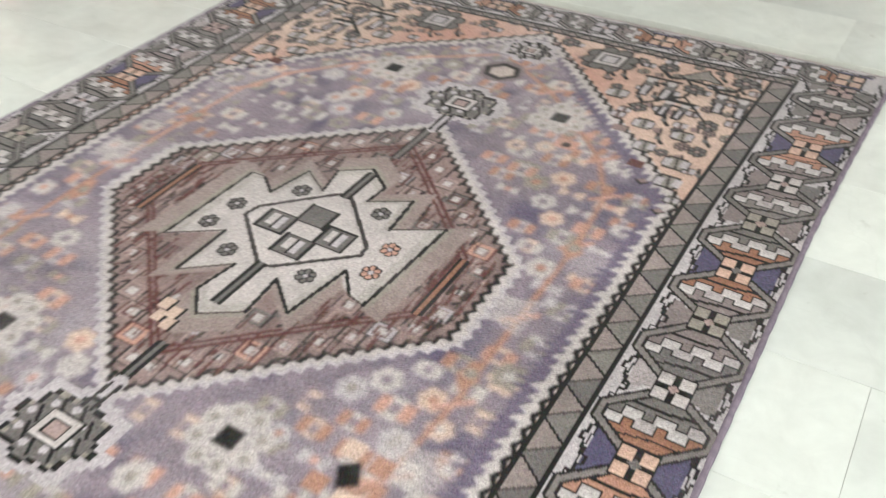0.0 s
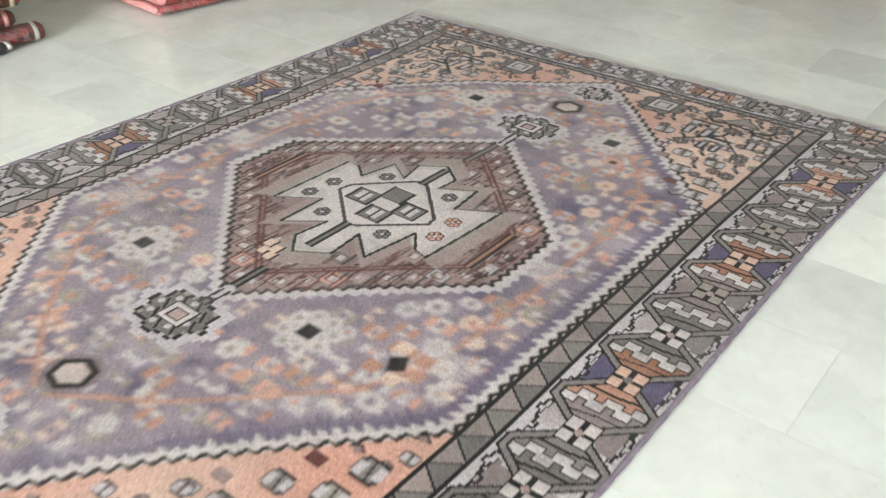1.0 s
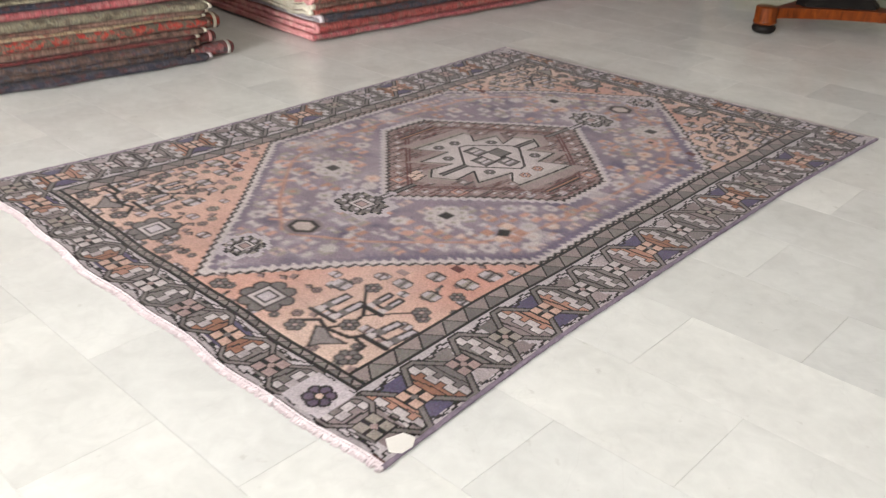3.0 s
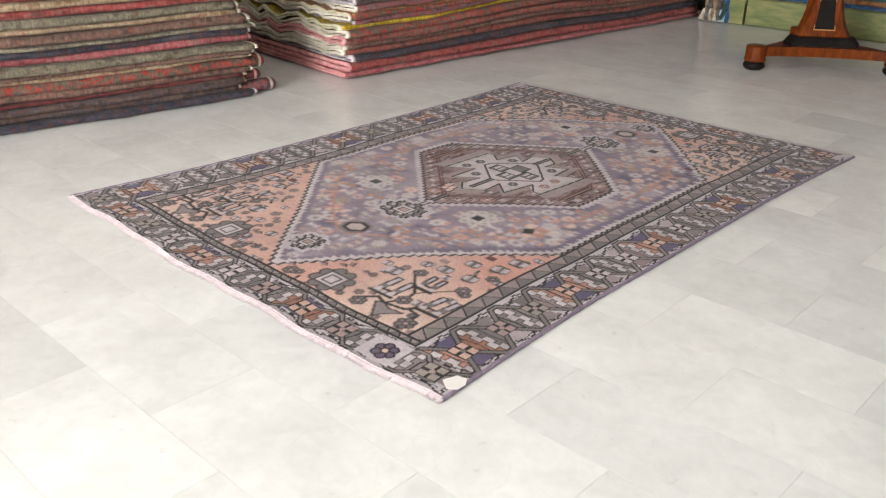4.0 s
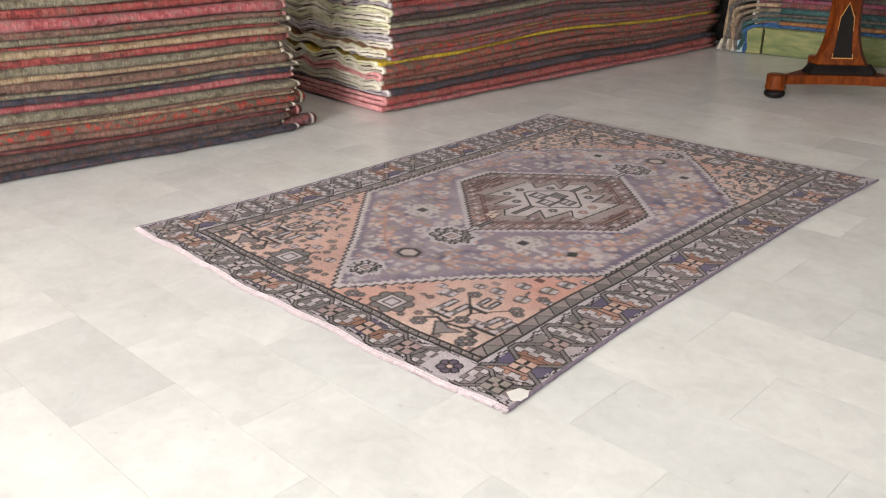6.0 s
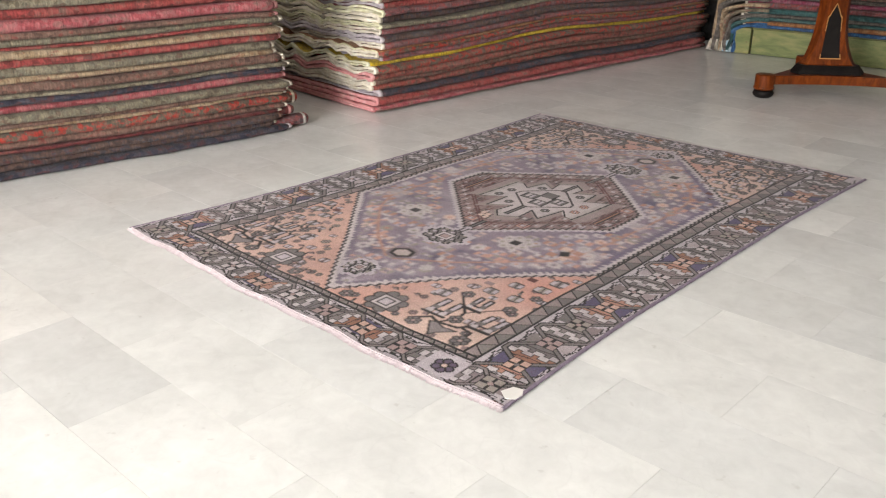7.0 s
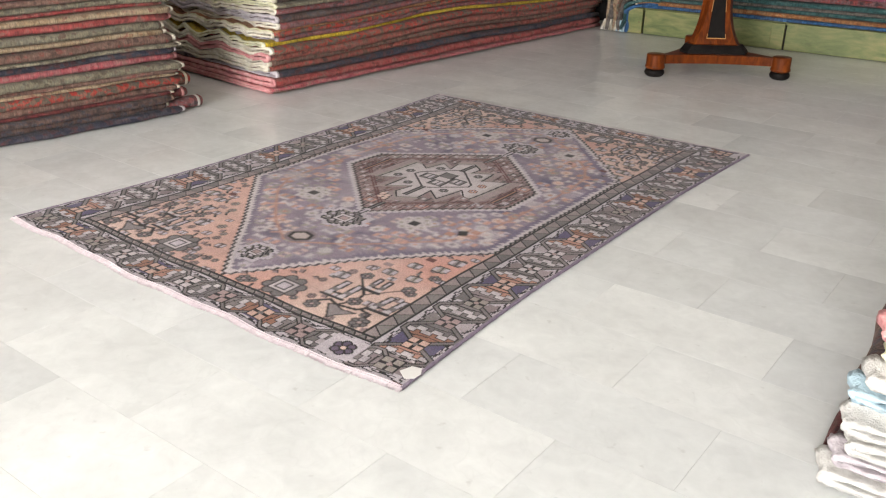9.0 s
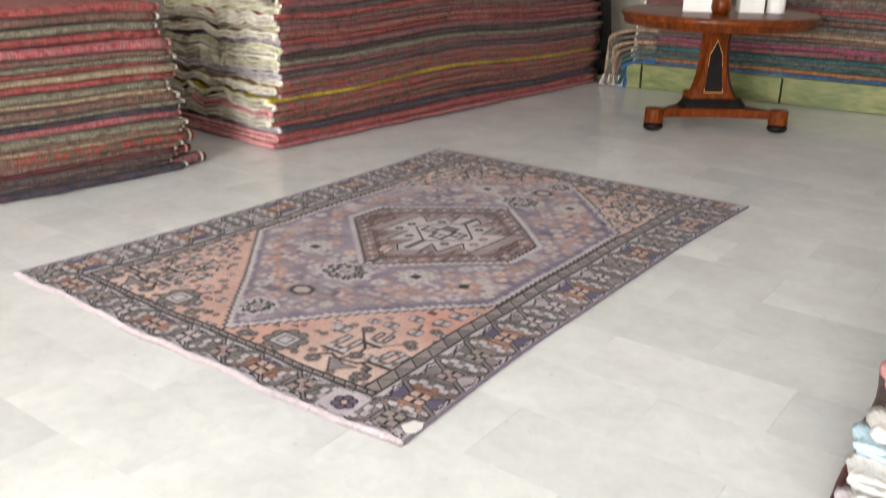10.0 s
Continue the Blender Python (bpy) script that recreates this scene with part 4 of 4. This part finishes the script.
fill([(0.932 + (x - 0.932) * 1.22, 1.40 + (y - 1.40) * 1.22) for x, y in star], (0.285, 0.220, 0.205))
fill([(0.932 + (x - 0.932) * 1.06, 1.40 + (y - 1.40) * 1.06) for x, y in star], W_OLIVE)
fill(star, (0.40, 0.355, 0.335))
fill([(0.932 + (x - 0.932) * 0.90, 1.40 + (y - 1.40) * 0.90) for x, y in star], W_CREAM)
soften(1)
weft_line(star + star[:1], 0.0055)
for a_, b_ in ((6, 7), (8, 9), (11, 12), (13, 14), (3, 4), (16, 17)):
    stroke([star[a_], star[b_]], 0.0062, W_BLACK)
core = [(1.078, 1.405), (1.070, 1.440), (0.945, 1.558), (0.915, 1.562), (0.790, 1.440), (0.786, 1.412), (0.920, 1.296), (0.950, 1.294)]
fill(core, W_CREAM)
stroke(core + core[:1], 0.0085, (0.045, 0.036, 0.036))
for n_, (x, y) in enumerate(((1.003, 1.416), (0.936, 1.470), (0.922, 1.368), (0.860, 1.428))):
    q = [(x - 0.034, y - 0.030), (x + 0.034, y - 0.030), (x + 0.034, y + 0.030), (x - 0.034, y + 0.030)]
    fill(q, W_GREY)
    stroke([q[0], q[3]], 0.006, W_BLACK)
    stroke([q[1], q[2]], 0.006, W_BLACK)
    stroke([q[0], q[1]], 0.003, W_DARK)
    stroke([q[2], q[3]], 0.003, W_DARK)
    if n_ != 1:
        rect(x - 0.010, y, 0.010, 0.034, W_LILAC)
        rect(x + 0.012, y + 0.004, 0.010, 0.030, W_CREAM)
        stroke([(x, y - 0.022), (x, y + 0.022)], 0.004, W_BLACK)
for x, y in ((1.129, 1.349), (1.118, 1.425), (1.030, 1.295), (0.842, 1.308), (0.739, 1.380), (0.745, 1.457), (0.826, 1.545), (1.025, 1.530)):
    rosette(x, y, 0.021, W_GREY if x > 0.8 else W_CORAL, W_LILAC)
for x, a, b in ((0.942, 1.165, 1.295), (0.926, 1.555, 1.660), (0.947, 0.940, 1.035), (0.922, 1.745, 1.885)):
    for s in (-1, 1):
        stroke([(x + 0.009 * s, a), (x + 0.009 * s, b)], 0.0065, W_BLACK)
    stroke([(x, a), (x, b)], 0.008, W_GREY)
for x, a, b in ((0.602, 1.328, 1.504), (1.296, 1.313, 1.494)):
    for s in (-1, 1):
        stroke([(x + 0.008 * s, a), (x + 0.008 * s, b)], 0.006, W_BLACK)
    stroke([(x, a), (x, b)], 0.007, W_RUST)
for x, y in ((0.975, 1.075), (1.005, 1.085), (0.985, 1.105), (1.015, 1.115)):
    rect(x, y, 0.022, 0.022, W_PEACH)
    stroke([(x - 0.012, y - 0.012), (x - 0.012, y + 0.016)], 0.005, W_BLACK)


# pendants beyond the medallion's tips, and the small stepped flowers at the ends
def pendant(x, y, rx, ry, step):
    lobes = []
    for k in range(32):
        a = 2 * math.pi * k / 32
        m = 1.0 + (0.10 if k % 4 < 2 else -0.06)
        lobes.append((x + rx * m * math.cos(a), y + ry * m * math.sin(a)))
    big = [(x + (px - x) * 1.30, y + (py - y) * 1.30) for px, py in lobes]
    fill(big, W_LILAC, 0.012)
    fill(lobes, W_BLACK, step)
    fill([(x + (px - x) * 0.90, y + (py - y) * 0.90) for px, py in lobes], W_OLIVE, step)
    fill([(x + (px - x) * 0.86, y + (py - y) * 0.86) for px, py in lobes], W_GREY, step)
    for k in range(8):
        a = k * math.pi / 4 + 0.2
        px, py = x + rx * 0.62 * math.cos(a), y + ry * 0.62 * math.sin(a)
        stroke([(px - 0.012, py - 0.014), (px + 0.004, py + 0.014)], 0.005, W_BLACK)
        disc(px + 0.012, py, 0.008, W_LILAC)
    for f, c in ((0.50, W_BLACK), (0.42, W_CREAM), (0.25, W_BLACK), (0.18, W_PINK)):
        rect(x, y, rx * f * 1.6, ry * f * 1.6, c)


stroke([(0.950, 0.83), (0.945, 0.93)], 0.03, W_LILAC)
stroke([(0.915, 1.90), (0.920, 2.0)], 0.03, W_LILAC)
pendant(0.957, 0.808, 0.088, 0.072, 0.010)
pendant(0.922, 2.042, 0.088, 0.070, 0.010)
pendant(0.958, 0.366, 0.056, 0.056, 0.009)
pendant(0.903, 2.392, 0.058, 0.052, 0.009)
for s in (-1, 1):
    stroke([(0.950 + 0.010 * s, 0.865), (0.945 + 0.010 * s, 0.925)], 0.006, W_BLACK)
    stroke([(0.914 + 0.010 * s, 1.895), (0.918 + 0.010 * s, 1.985)], 0.006, W_BLACK)

# ---- borders ----
GI, GO = 0.294, 0.238             # guard stripe on the long sides
NI, NO = 0.171, 0.146             # and at the ends
FI, FO = 2.528, 2.555
LI, LO = 1.610, 1.666
ends = (GP < GO) | (GP > LO) | (GY < NO) | (GY > FO)
ring_m = ((GP < GI) | (GP > LI) | (GY < NI) | (GY > FI)) & ~ends
knots[ring_m] = W_GREY
knots[ends] = (0.44, 0.395, 0.405)


def guard(T, n, length):
    """A stripe of triangles that point in and out by turns, between two black lines."""
    for k in range(n):
        a, b, c = length * k / n, length * (k + 0.5) / n, length * (k + 1) / n
        fill([T(a, 1), T(c, 1), T(b, 0)], pick.choice(((0.255, 0.205, 0.195), (0.275, 0.222, 0.208), (0.235, 0.190, 0.180))))
        fill([T(b, 0), T(b + c - a, 0), T(c, 1)], pick.choice((W_GREY, (0.175, 0.155, 0.145), (0.19, 0.17, 0.155))))
        stroke([T(a, 1), T(b, 0)], 0.0036, (0.07, 0.058, 0.055))
        stroke([T(b, 0), T(c, 1)], 0.0036, W_DARK)
    stroke([T(0, 0), T(length, 0)], 0.0070, W_BLACK)
    stroke([T(0, 1), T(length, 1)], 0.0070, W_BLACK)


guard(lambda t, c: (GO + (GI - GO) * c, NO + t), 29, FO - NO)
guard(lambda t, c: (LO + (LI - LO) * c, NO + t), 29, FO - NO)
guard(lambda t, c: (GO + t, NO + (NI - NO) * c), 34, LO - GO)
guard(lambda t, c: (GO + t, FO + (FI - FO) * c), 34, LO - GO)


def border_run(q, spots_, types, wide):
    """A chain of lozenges between small four-box flowers. q takes t along the run and c across it, -1 at the outer edge and 1 at the guard."""
    st = 0.0115 if wide else 0.0090
    tones = ((0.155, 0.137, 0.131), (0.190, 0.165, 0.158), (0.215, 0.172, 0.170), (0.140, 0.124, 0.122))
    line = 0.0044 if wide else 0.0040

    def steps(pts, w, col):
        """A line woven in square steps."""
        out = []
        for (x0, y0), (x1, y1) in zip(pts, pts[1:]):
            n = max(1, round(math.hypot(x1 - x0, y1 - y0) / (st * 1.7)))
            for k in range(n):
                f, g = k / n, (k + 1) / n
                out += [(x0 + (x1 - x0) * f, y0 + (y1 - y0) * f), (x0 + (x1 - x0) * g, y0 + (y1 - y0) * f)]
        stroke(out + [pts[-1]], w, col)

    # stepped wedges that open from each flower to the guard and to the outer edge
    for t, ty in zip(spots_, types):
        for s in (-1, 1):
            body = W_NAVY if ty else pick.choice(tones + ((0.36, 0.31, 0.31), (0.30, 0.245, 0.24)))
            lean = pick.choice((-1, 1))
            h = 0.064 if wide else 0.050
            tri = [q(t - h * (1.0 if lean < 0 or ty else 0.45), 0.70 * s), q(t + h * (1.0 if lean > 0 or ty else 0.45), 0.70 * s), q(t, 0.05 * s)]
            fill(tri, body, st)
            steps([q(t - h - 0.012, 0.93 * s), q(t - h * 0.35, 0.66 * s), q(t + h * 0.35, 0.88 * s), q(t + h + 0.012, 0.70 * s)], line * 0.8, W_DARK)
            steps([tri[0], q(t, 0.78 * s), tri[1]], line * 0.8, W_DARK)
    # the lozenges, halved by a stair of pale blocks
    for i, (a, b) in enumerate(zip(spots_, spots_[1:])):
        d = b - a
        cu = 0.84
        A, B = q(a, 0), q(b, 0)
        U0, U1, D0, D1 = q(a + 0.36 * d, cu), q(a + 0.54 * d, cu), q(a + 0.46 * d, -cu), q(a + 0.64 * d, -cu)
        um, dm = q(a + 0.45 * d, cu), q(a + 0.55 * d, -cu)
        ca = pick.choice((W_RUST, W_ORANGE, W_RUST)) if types[i] else pick.choice(tones)
        cb = pick.choice((W_RUST, W_ORANGE, W_RUST)) if types[i + 1] else pick.choice(tones)
        fill([A, U0, um, dm, D0], ca)
        fill([B, D1, dm, um, U1], cb)
        n = 6 if wide else 4
        w_, h_ = (0.025, 0.0145) if wide else (0.0150, 0.020)
        mid_ = [(um[0] + (dm[0] - um[0]) * (0.13 + 0.74 * k / (n - 1)), um[1] + (dm[1] - um[1]) * (0.13 + 0.74 * k / (n - 1))) for k in range(n)]
        off = [(0.0085 if k % 2 else -0.0085) for k in range(n)]
        for grow_, pale in ((0.006, 0), (0.0, 1)):
            for k, (x, y) in enumerate(mid_):
                ox, oy = (0.0, off[k]) if wide else (off[k], 0.0)
                rect(x + ox, y + oy, w_ + grow_, h_ + grow_, (W_DARK, (0.47, 0.425, 0.42) if k % 3 != 2 else (0.38, 0.335, 0.335))[pale])
        for apex, u_, d_ in ((A, U0, D0), (B, U1, D1)):
            near_ = lambda p, f: (p[0] + (apex[0] - p[0]) * f, p[1] + (apex[1] - p[1]) * f)
            steps([near_(um, 0.42), near_(((um[0] + dm[0]) / 2, (um[1] + dm[1]) / 2), 0.36), near_(dm, 0.42)], line * 0.8, W_DARK)
        ring_ = [A, U0, U1, B, D1, D0, A]
        band_ = 0.0190 if wide else 0.0155
        stroke(ring_, band_, W_DARK)
        stroke(ring_, (band_ - 2 * line) * 0.80, pick.choice(tones[:2]))
    for t, ty in zip(spots_, types):
        col = (0.50, 0.33, 0.26) if ty else pick.choice((W_CREAM, W_PINK, W_LILAC, W_OLIVE))
        x, y = q(t, 0)
        for s in (-1, 1):
            for r in (-1, 1):
                rect(x + 0.0170 * s, y + 0.0170 * r, 0.0285, 0.0285, W_BLACK)
        for s in (-1, 1):
            for r in (-1, 1):
                rect(x + 0.0175 * s, y + 0.0175 * r, 0.0190, 0.0190, col)
                lozenge(x, y, 0.011, W_GREY if ty else W_PINK)


side_spots = [0.068, 0.210, 0.377, 0.534, 0.703, 0.868, 1.033, 1.207, 1.383, 1.571, 1.735, 1.906, 2.077, 2.239, 2.401, 2.554]
side_types = [i % 3 == 1 for i in range(16)]
MR = 0.132
border_run(lambda t, c: (MR + 0.106 * c, t), side_spots, side_types, True)
ML = 1.770
border_run(lambda t, c: (ML - 0.106 * c, t), side_spots, side_types, True)
near_spots = [0.128 + 0.0, 0.283, 0.445, 0.614, 0.783, 0.950, 1.115, 1.285, 1.450, 1.615, 1.775]
border_run(lambda t, c: (t, 0.078 + 0.066 * c), near_spots, [0, 0, 0, 1, 0, 0, 1, 0, 0, 1, 0], False)
border_run(lambda t, c: (t, 2.622 - 0.060 * c), near_spots, [1, 0, 0, 1, 0, 0, 1, 0, 0, 1, 0], False)
fill([(0.225, 0.025), (0.345, 0.025), (0.345, 0.128), (0.225, 0.128)], (0.46, 0.41, 0.425), 0.012)
rosette(0.283, 0.076, 0.037, (0.10, 0.07, 0.11), W_PEACH)
stroke([(0.24, 0.010), (1.66, 0.010)], 0.006, W_DARK)
fill([(0.0, 0.0), (0.075, 0.0), (0.075, 0.014), (0.0, 0.018)], W_RED)

# wool: uneven dye from row to row, worn patches, single knots
band = np.interp(gy, np.linspace(0, RL, 90), rng.uniform(-1, 1, 90))[:, None, None]
knots = knots * (1.0 + 0.05 * band + 0.08 * cloud((18, 12))[..., None] + 0.06 * cloud((120, 90))[..., None])
fade = np.clip(cloud((12, 9)) * 0.5 + cloud((45, 34)) * 0.4, 0, 1)[..., None]
knots = knots + (np.array((0.36, 0.32, 0.32)) - knots) * fade * 0.16
knots = np.clip(knots * (1 + rng.normal(0, 0.10, (NY, NX, 1))) + rng.normal(0, 0.006, (NY, NX, 3)), 0.006, 0.85) * np.array((0.99, 1.0, 1.05))


def left_edge(y):
    return 1.868 + 0.067 * np.clip(1 - y / 0.9, 0, 1) ** 1.6 + 0.030 * np.clip((y - 1.9) / 0.8, 0, 1) ** 1.5


def right_edge(y):
    return 0.036 - 0.038 * np.clip(1 - y / 0.75, 0, 1) ** 1.5 - 0.034 * np.clip((y - 1.9) / 0.8, 0, 1) ** 1.2


def rug_xy(P, Y):
    """From the weave's own measure to the slightly bowed shape in which the rug lies."""
    f = (P - PR) / (PL - PR)
    lo, hi = right_edge(Y), left_edge(Y)
    end_wave = (0.006 * np.sin(P * 9.0 + 1.0) + 0.004 * np.sin(P * 21.0)) * np.clip(1 - Y / 0.3, 0, 1)
    return -(lo + (hi - lo) * f), Y - (0.010 + 0.022 * np.sin(np.pi * np.clip(f, 0, 1))) * np.clip(1 - Y / 0.5, 0, 1) + end_wave + (0.018 * (1 - f) - 0.018 * f) * np.clip((Y - 1.7) / 1.0, 0, 1)


def rug_z(P, Y):
    e = np.minimum(np.minimum(P - PR, PL - P), np.minimum(Y, RL - Y))
    lift = 0.0025 * np.sin(P * 8.0 + 0.6) * np.sin(Y * 5.0 + 0.3) + 0.0015 * np.sin(P * 3.0 + Y * 11.0)
    return 0.0085 + lift * np.clip(e / 0.15, 0.25, 1)


wx, wy = rug_xy(GP, GY)
tone = knots.mean(axis=2)
wz = rug_z(GP, GY) + np.clip(tone - 0.2, -0.2, 0.2) * 0.003 + rng.normal(0, 0.00025, (NY, NX))
verts = np.stack([wx, wy, wz], axis=-1).reshape(-1, 3).astype(np.float32)
idx = np.arange(NX * NY).reshape(NY, NX)
quads = np.stack([idx[:-1, :-1], idx[1:, :-1], idx[1:, 1:], idx[:-1, 1:]], axis=-1).reshape(-1, 4)
pile_me = bpy.data.meshes.new("pile")
pile_me.vertices.add(len(verts))
pile_me.vertices.foreach_set("co", verts.ravel())
pile_me.loops.add(quads.size)
pile_me.loops.foreach_set("vertex_index", quads.ravel().astype(np.int32))
pile_me.polygons.add(len(quads))
pile_me.polygons.foreach_set("loop_start", (np.arange(len(quads)) * 4).astype(np.int32))
pile_me.update(calc_edges=True)
dye = pile_me.color_attributes.new("dye", "FLOAT_COLOR", "POINT")
dye.data.foreach_set("color", np.concatenate([knots.reshape(-1, 3), np.ones((NX * NY, 1))], axis=1).ravel().astype(np.float32))


def wool_pile():
    m, nt, b = material("knotted_wool_pile")
    a = nt.nodes.new("ShaderNodeAttribute")
    a.attribute_name = "dye"
    v = coords(nt)
    fuzz = ramp(nt, tex(nt, v, 420.0, 2.0), [(0.3, (0.82, 0.82, 0.82)), (0.7, (1.14, 1.14, 1.14))])
    nt.links.new(mixc(nt, 1.0, a.outputs["Color"], fuzz, "MULTIPLY"), b.inputs["Base Color"])
    b.inputs["Roughness"].default_value = 0.92
    b.inputs["Specular IOR Level"].default_value = 0.2
    b.inputs["Sheen Weight"].default_value = 0.12
    bump(nt, b, tex(nt, v, 300.0, 2.0), 0.5, 0.002)
    return m


rug = tagged(new("rug"), "faded knotted lavender and apricot medallion rug lying on marble", "rug")
pile_me.materials.append(wool_pile())
pile = new("wool_face", pile_me)
pile.parent = rug
tagged(pile, "knotted wool face with medallion and borders")
SELV = simple("purple_wool_binding", [(0.3, (0.17, 0.135, 0.19)), (0.7, (0.27, 0.22, 0.28))], 60, 0.9, 0.6, 0.003)
TWINE = simple("pinkish_cotton_fringe", [(0.3, (0.56, 0.48, 0.51)), (0.7, (0.70, 0.63, 0.65))], 40, 0.9, 0.6, 0.003)


def binding(edge_p):
    bm = bmesh.new()
    rings = []
    for k in range(121):
        y = RL * k / 120
        x, yy = rug_xy(np.float64(edge_p), np.float64(y))
        z = float(rug_z(np.float64(edge_p), np.float64(y)))
        r = 0.0062 + 0.0008 * math.sin(k * 2.1)
        rings.append([bm.verts.new((float(x) + r * math.cos(a), float(yy), max(0.0055, z - 0.002) + r * 0.85 * math.sin(a))) for a in [math.pi * i / 4 for i in range(8)]])
    for a, b in zip(rings, rings[1:]):
        for i in range(8):
            bm.faces.new((a[i], a[(i + 1) % 8], b[(i + 1) % 8], b[i]))
    return bm


part("side_binding", binding(PR), SELV, rug, "overcast purple side edge")
part("side_binding", binding(PL), SELV, rug, "overcast purple side edge")


def end_fringe(y_end, sign):
    bm = bmesh.new()
    r2 = random.Random(11 + sign)
    n = 2400
    for k in range(n):
        p = PR + (PL - PR) * (k + r2.random()) / n
        x, y = (float(c) for c in rug_xy(np.float64(p), np.float64(y_end)))
        z = float(rug_z(np.float64(p), np.float64(y_end)))
        ln, sw = r2.uniform(0.010, 0.022), r2.uniform(-0.008, 0.008)
        w = r2.uniform(0.0012, 0.0021)
        prev = None
        for s in (0.0, 0.35, 0.7, 1.0):
            c = Vector((x + sw * s, y + sign * (ln * s - 0.004), z * (1 - s) * 0.9 + 0.0016 + 0.002 * math.sin(s * 3 + k)))
            c.z = max(c.z, 0.0016)
            ring3 = [bm.verts.new(c + Vector(o)) for o in ((-w, 0, -w * 0.6), (w, 0, -w * 0.6), (0, 0, w))]
            if prev:
                for i in range(3):
                    bm.faces.new((prev[i], prev[(i + 1) % 3], ring3[(i + 1) % 3], ring3[i]))
            prev = ring3
    return bm


def end_web(y_end, sign):
    """The narrow woven band of cotton from which the fringe hangs."""
    bm = bmesh.new()
    rows = []
    for k in range(241):
        p = PR + (PL - PR) * k / 240
        x, y = (float(c) for c in rug_xy(np.float64(p), np.float64(y_end)))
        out = 0.0075 + 0.004 * noise.noise((p * 9.0, sign, 0.3)) + 0.003 * noise.noise((p * 60.0, sign, 2.0))
        rows.append([bm.verts.new((x, y + sign * d, z)) for d, z in ((-0.006, 0.007), (0.2 * out, 0.0085), (out * 0.7, 0.006), (out, 0.0012))])
    for a, b in zip(rows, rows[1:]):
        for j in range(3):
            bm.faces.new((a[j], a[j + 1], b[j + 1], b[j]))
    bmesh.ops.solidify(bm, geom=bm.faces[:], thickness=-0.0008)
    return bm


part("end_web", end_web(0.004, -1), TWINE, rug, "narrow pinkish woven end band")
part("end_fringe", end_fringe(0.004, -1), TWINE, rug, "short pinkish cotton fringe")
part("end_fringe", end_fringe(RL - 0.004, 1), TWINE, rug, "short pinkish cotton fringe")
# paper tag at the corner
tag_bm = bmesh.new()
outline = [(-0.052, 0.058), (-0.018, 0.036), (0.003, 0.052), (0.004, 0.082), (-0.012, 0.106), (-0.040, 0.098)]
lo_ = [tag_bm.verts.new((x, y, 0.0125 + 0.004 * abs(x))) for x, y in outline]
hi_ = [tag_bm.verts.new((x, y, 0.0137 + 0.004 * abs(x))) for x, y in outline]
tag_bm.faces.new(lo_[::-1])
tag_bm.faces.new(hi_)
for k in range(6):
    tag_bm.faces.new((lo_[k], lo_[(k + 1) % 6], hi_[(k + 1) % 6], hi_[k]))
part("paper_tag", tag_bm, PAPER, rug, "small white paper price tag", smooth=False)



# ---- marble tiles, 0.6 by 0.3, in running bond ----
def tile_mesh(w, d):
    b, top = 0.0001, 0.0
    v = [(b, b, top), (w - b, b, top), (w - b, d - b, top), (b, d - b, top), (0, 0, top - 0.0015), (w, 0, top - 0.0015), (w, d, top - 0.0015), (0, d, top - 0.0015)]
    f = [(0, 1, 2, 3), (4, 5, 1, 0), (5, 6, 2, 1), (6, 7, 3, 2), (7, 4, 0, 3)]
    return v, f


TW, TD, GAP = 0.5985, 0.2985, 0.0007
tv, tf = tile_mesh(TW - GAP, TD - GAP)
tile_me = bpy.data.meshes.new("tile")
tile_me.from_pydata(tv, [], tf)
tile_me.materials.append(MARBLE)
spots = []
# slabs that stand out from the rest, greyer or whiter, by row and place in the row
SLABS = {(0, 0): 1.031, (0, 1): 0.969, (1, -1): 0.919, (1, 0): 1.019, (2, 0): 0.969, (2, 1): 0.926, (3, -1): 0.926, (3, 0): 1.000, (4, -1): 1.037, (4, 0): 0.969, (5, -1): 0.969, (5, 0): 0.888, (6, 0): 0.981,
         (-5, -3): 0.895, (-3, -3): 1.031, (-2, -4): 1.037, (-4, -3): 0.969, (-1, 0): 0.981, (-2, 0): 0.969, (-3, -1): 1.012, (7, 1): 0.919, (8, -1): 0.957, (9, 0): 0.938, (6, -3): 0.950}
for r in range(-36, 22):
    y = 0.667 + r * TD
    off = 0.148 + (0.5 * TW - 0.009 if r % 2 else 0.0)
    for c in range(-9, 8):
        x = off + c * TW
        if X0 - 0.1 < x < X1 and Y0 - 0.1 < y < Y1:
            spots.append((x, y, SLABS.get((r, c), 1.0)))
spots.sort(key=lambda p: (p[0] + 0.3) ** 2 + (p[1] - 0.6) ** 2)
rest_v, rest_f = [], []
for k, (x, y, shade) in enumerate(spots):
    if k < 300:
        t = new("tile", tile_me)
        t.parent = floor
        t.location = (x, y, 0)
        t.color = (shade, shade, shade * 0.995, 1)
    else:
        n = len(rest_v)
        rest_v += [(a + x, b + y, c) for a, b, c in tv]
        rest_f += [tuple(i + n for i in q) for q in tf]
far_me = bpy.data.meshes.new("far_tiles")
far_me.from_pydata(rest_v, [], rest_f)
far_me.materials.append(MARBLE)
far = new("far_tiles", far_me)
far.parent = floor
tagged(far, kind="stuff")
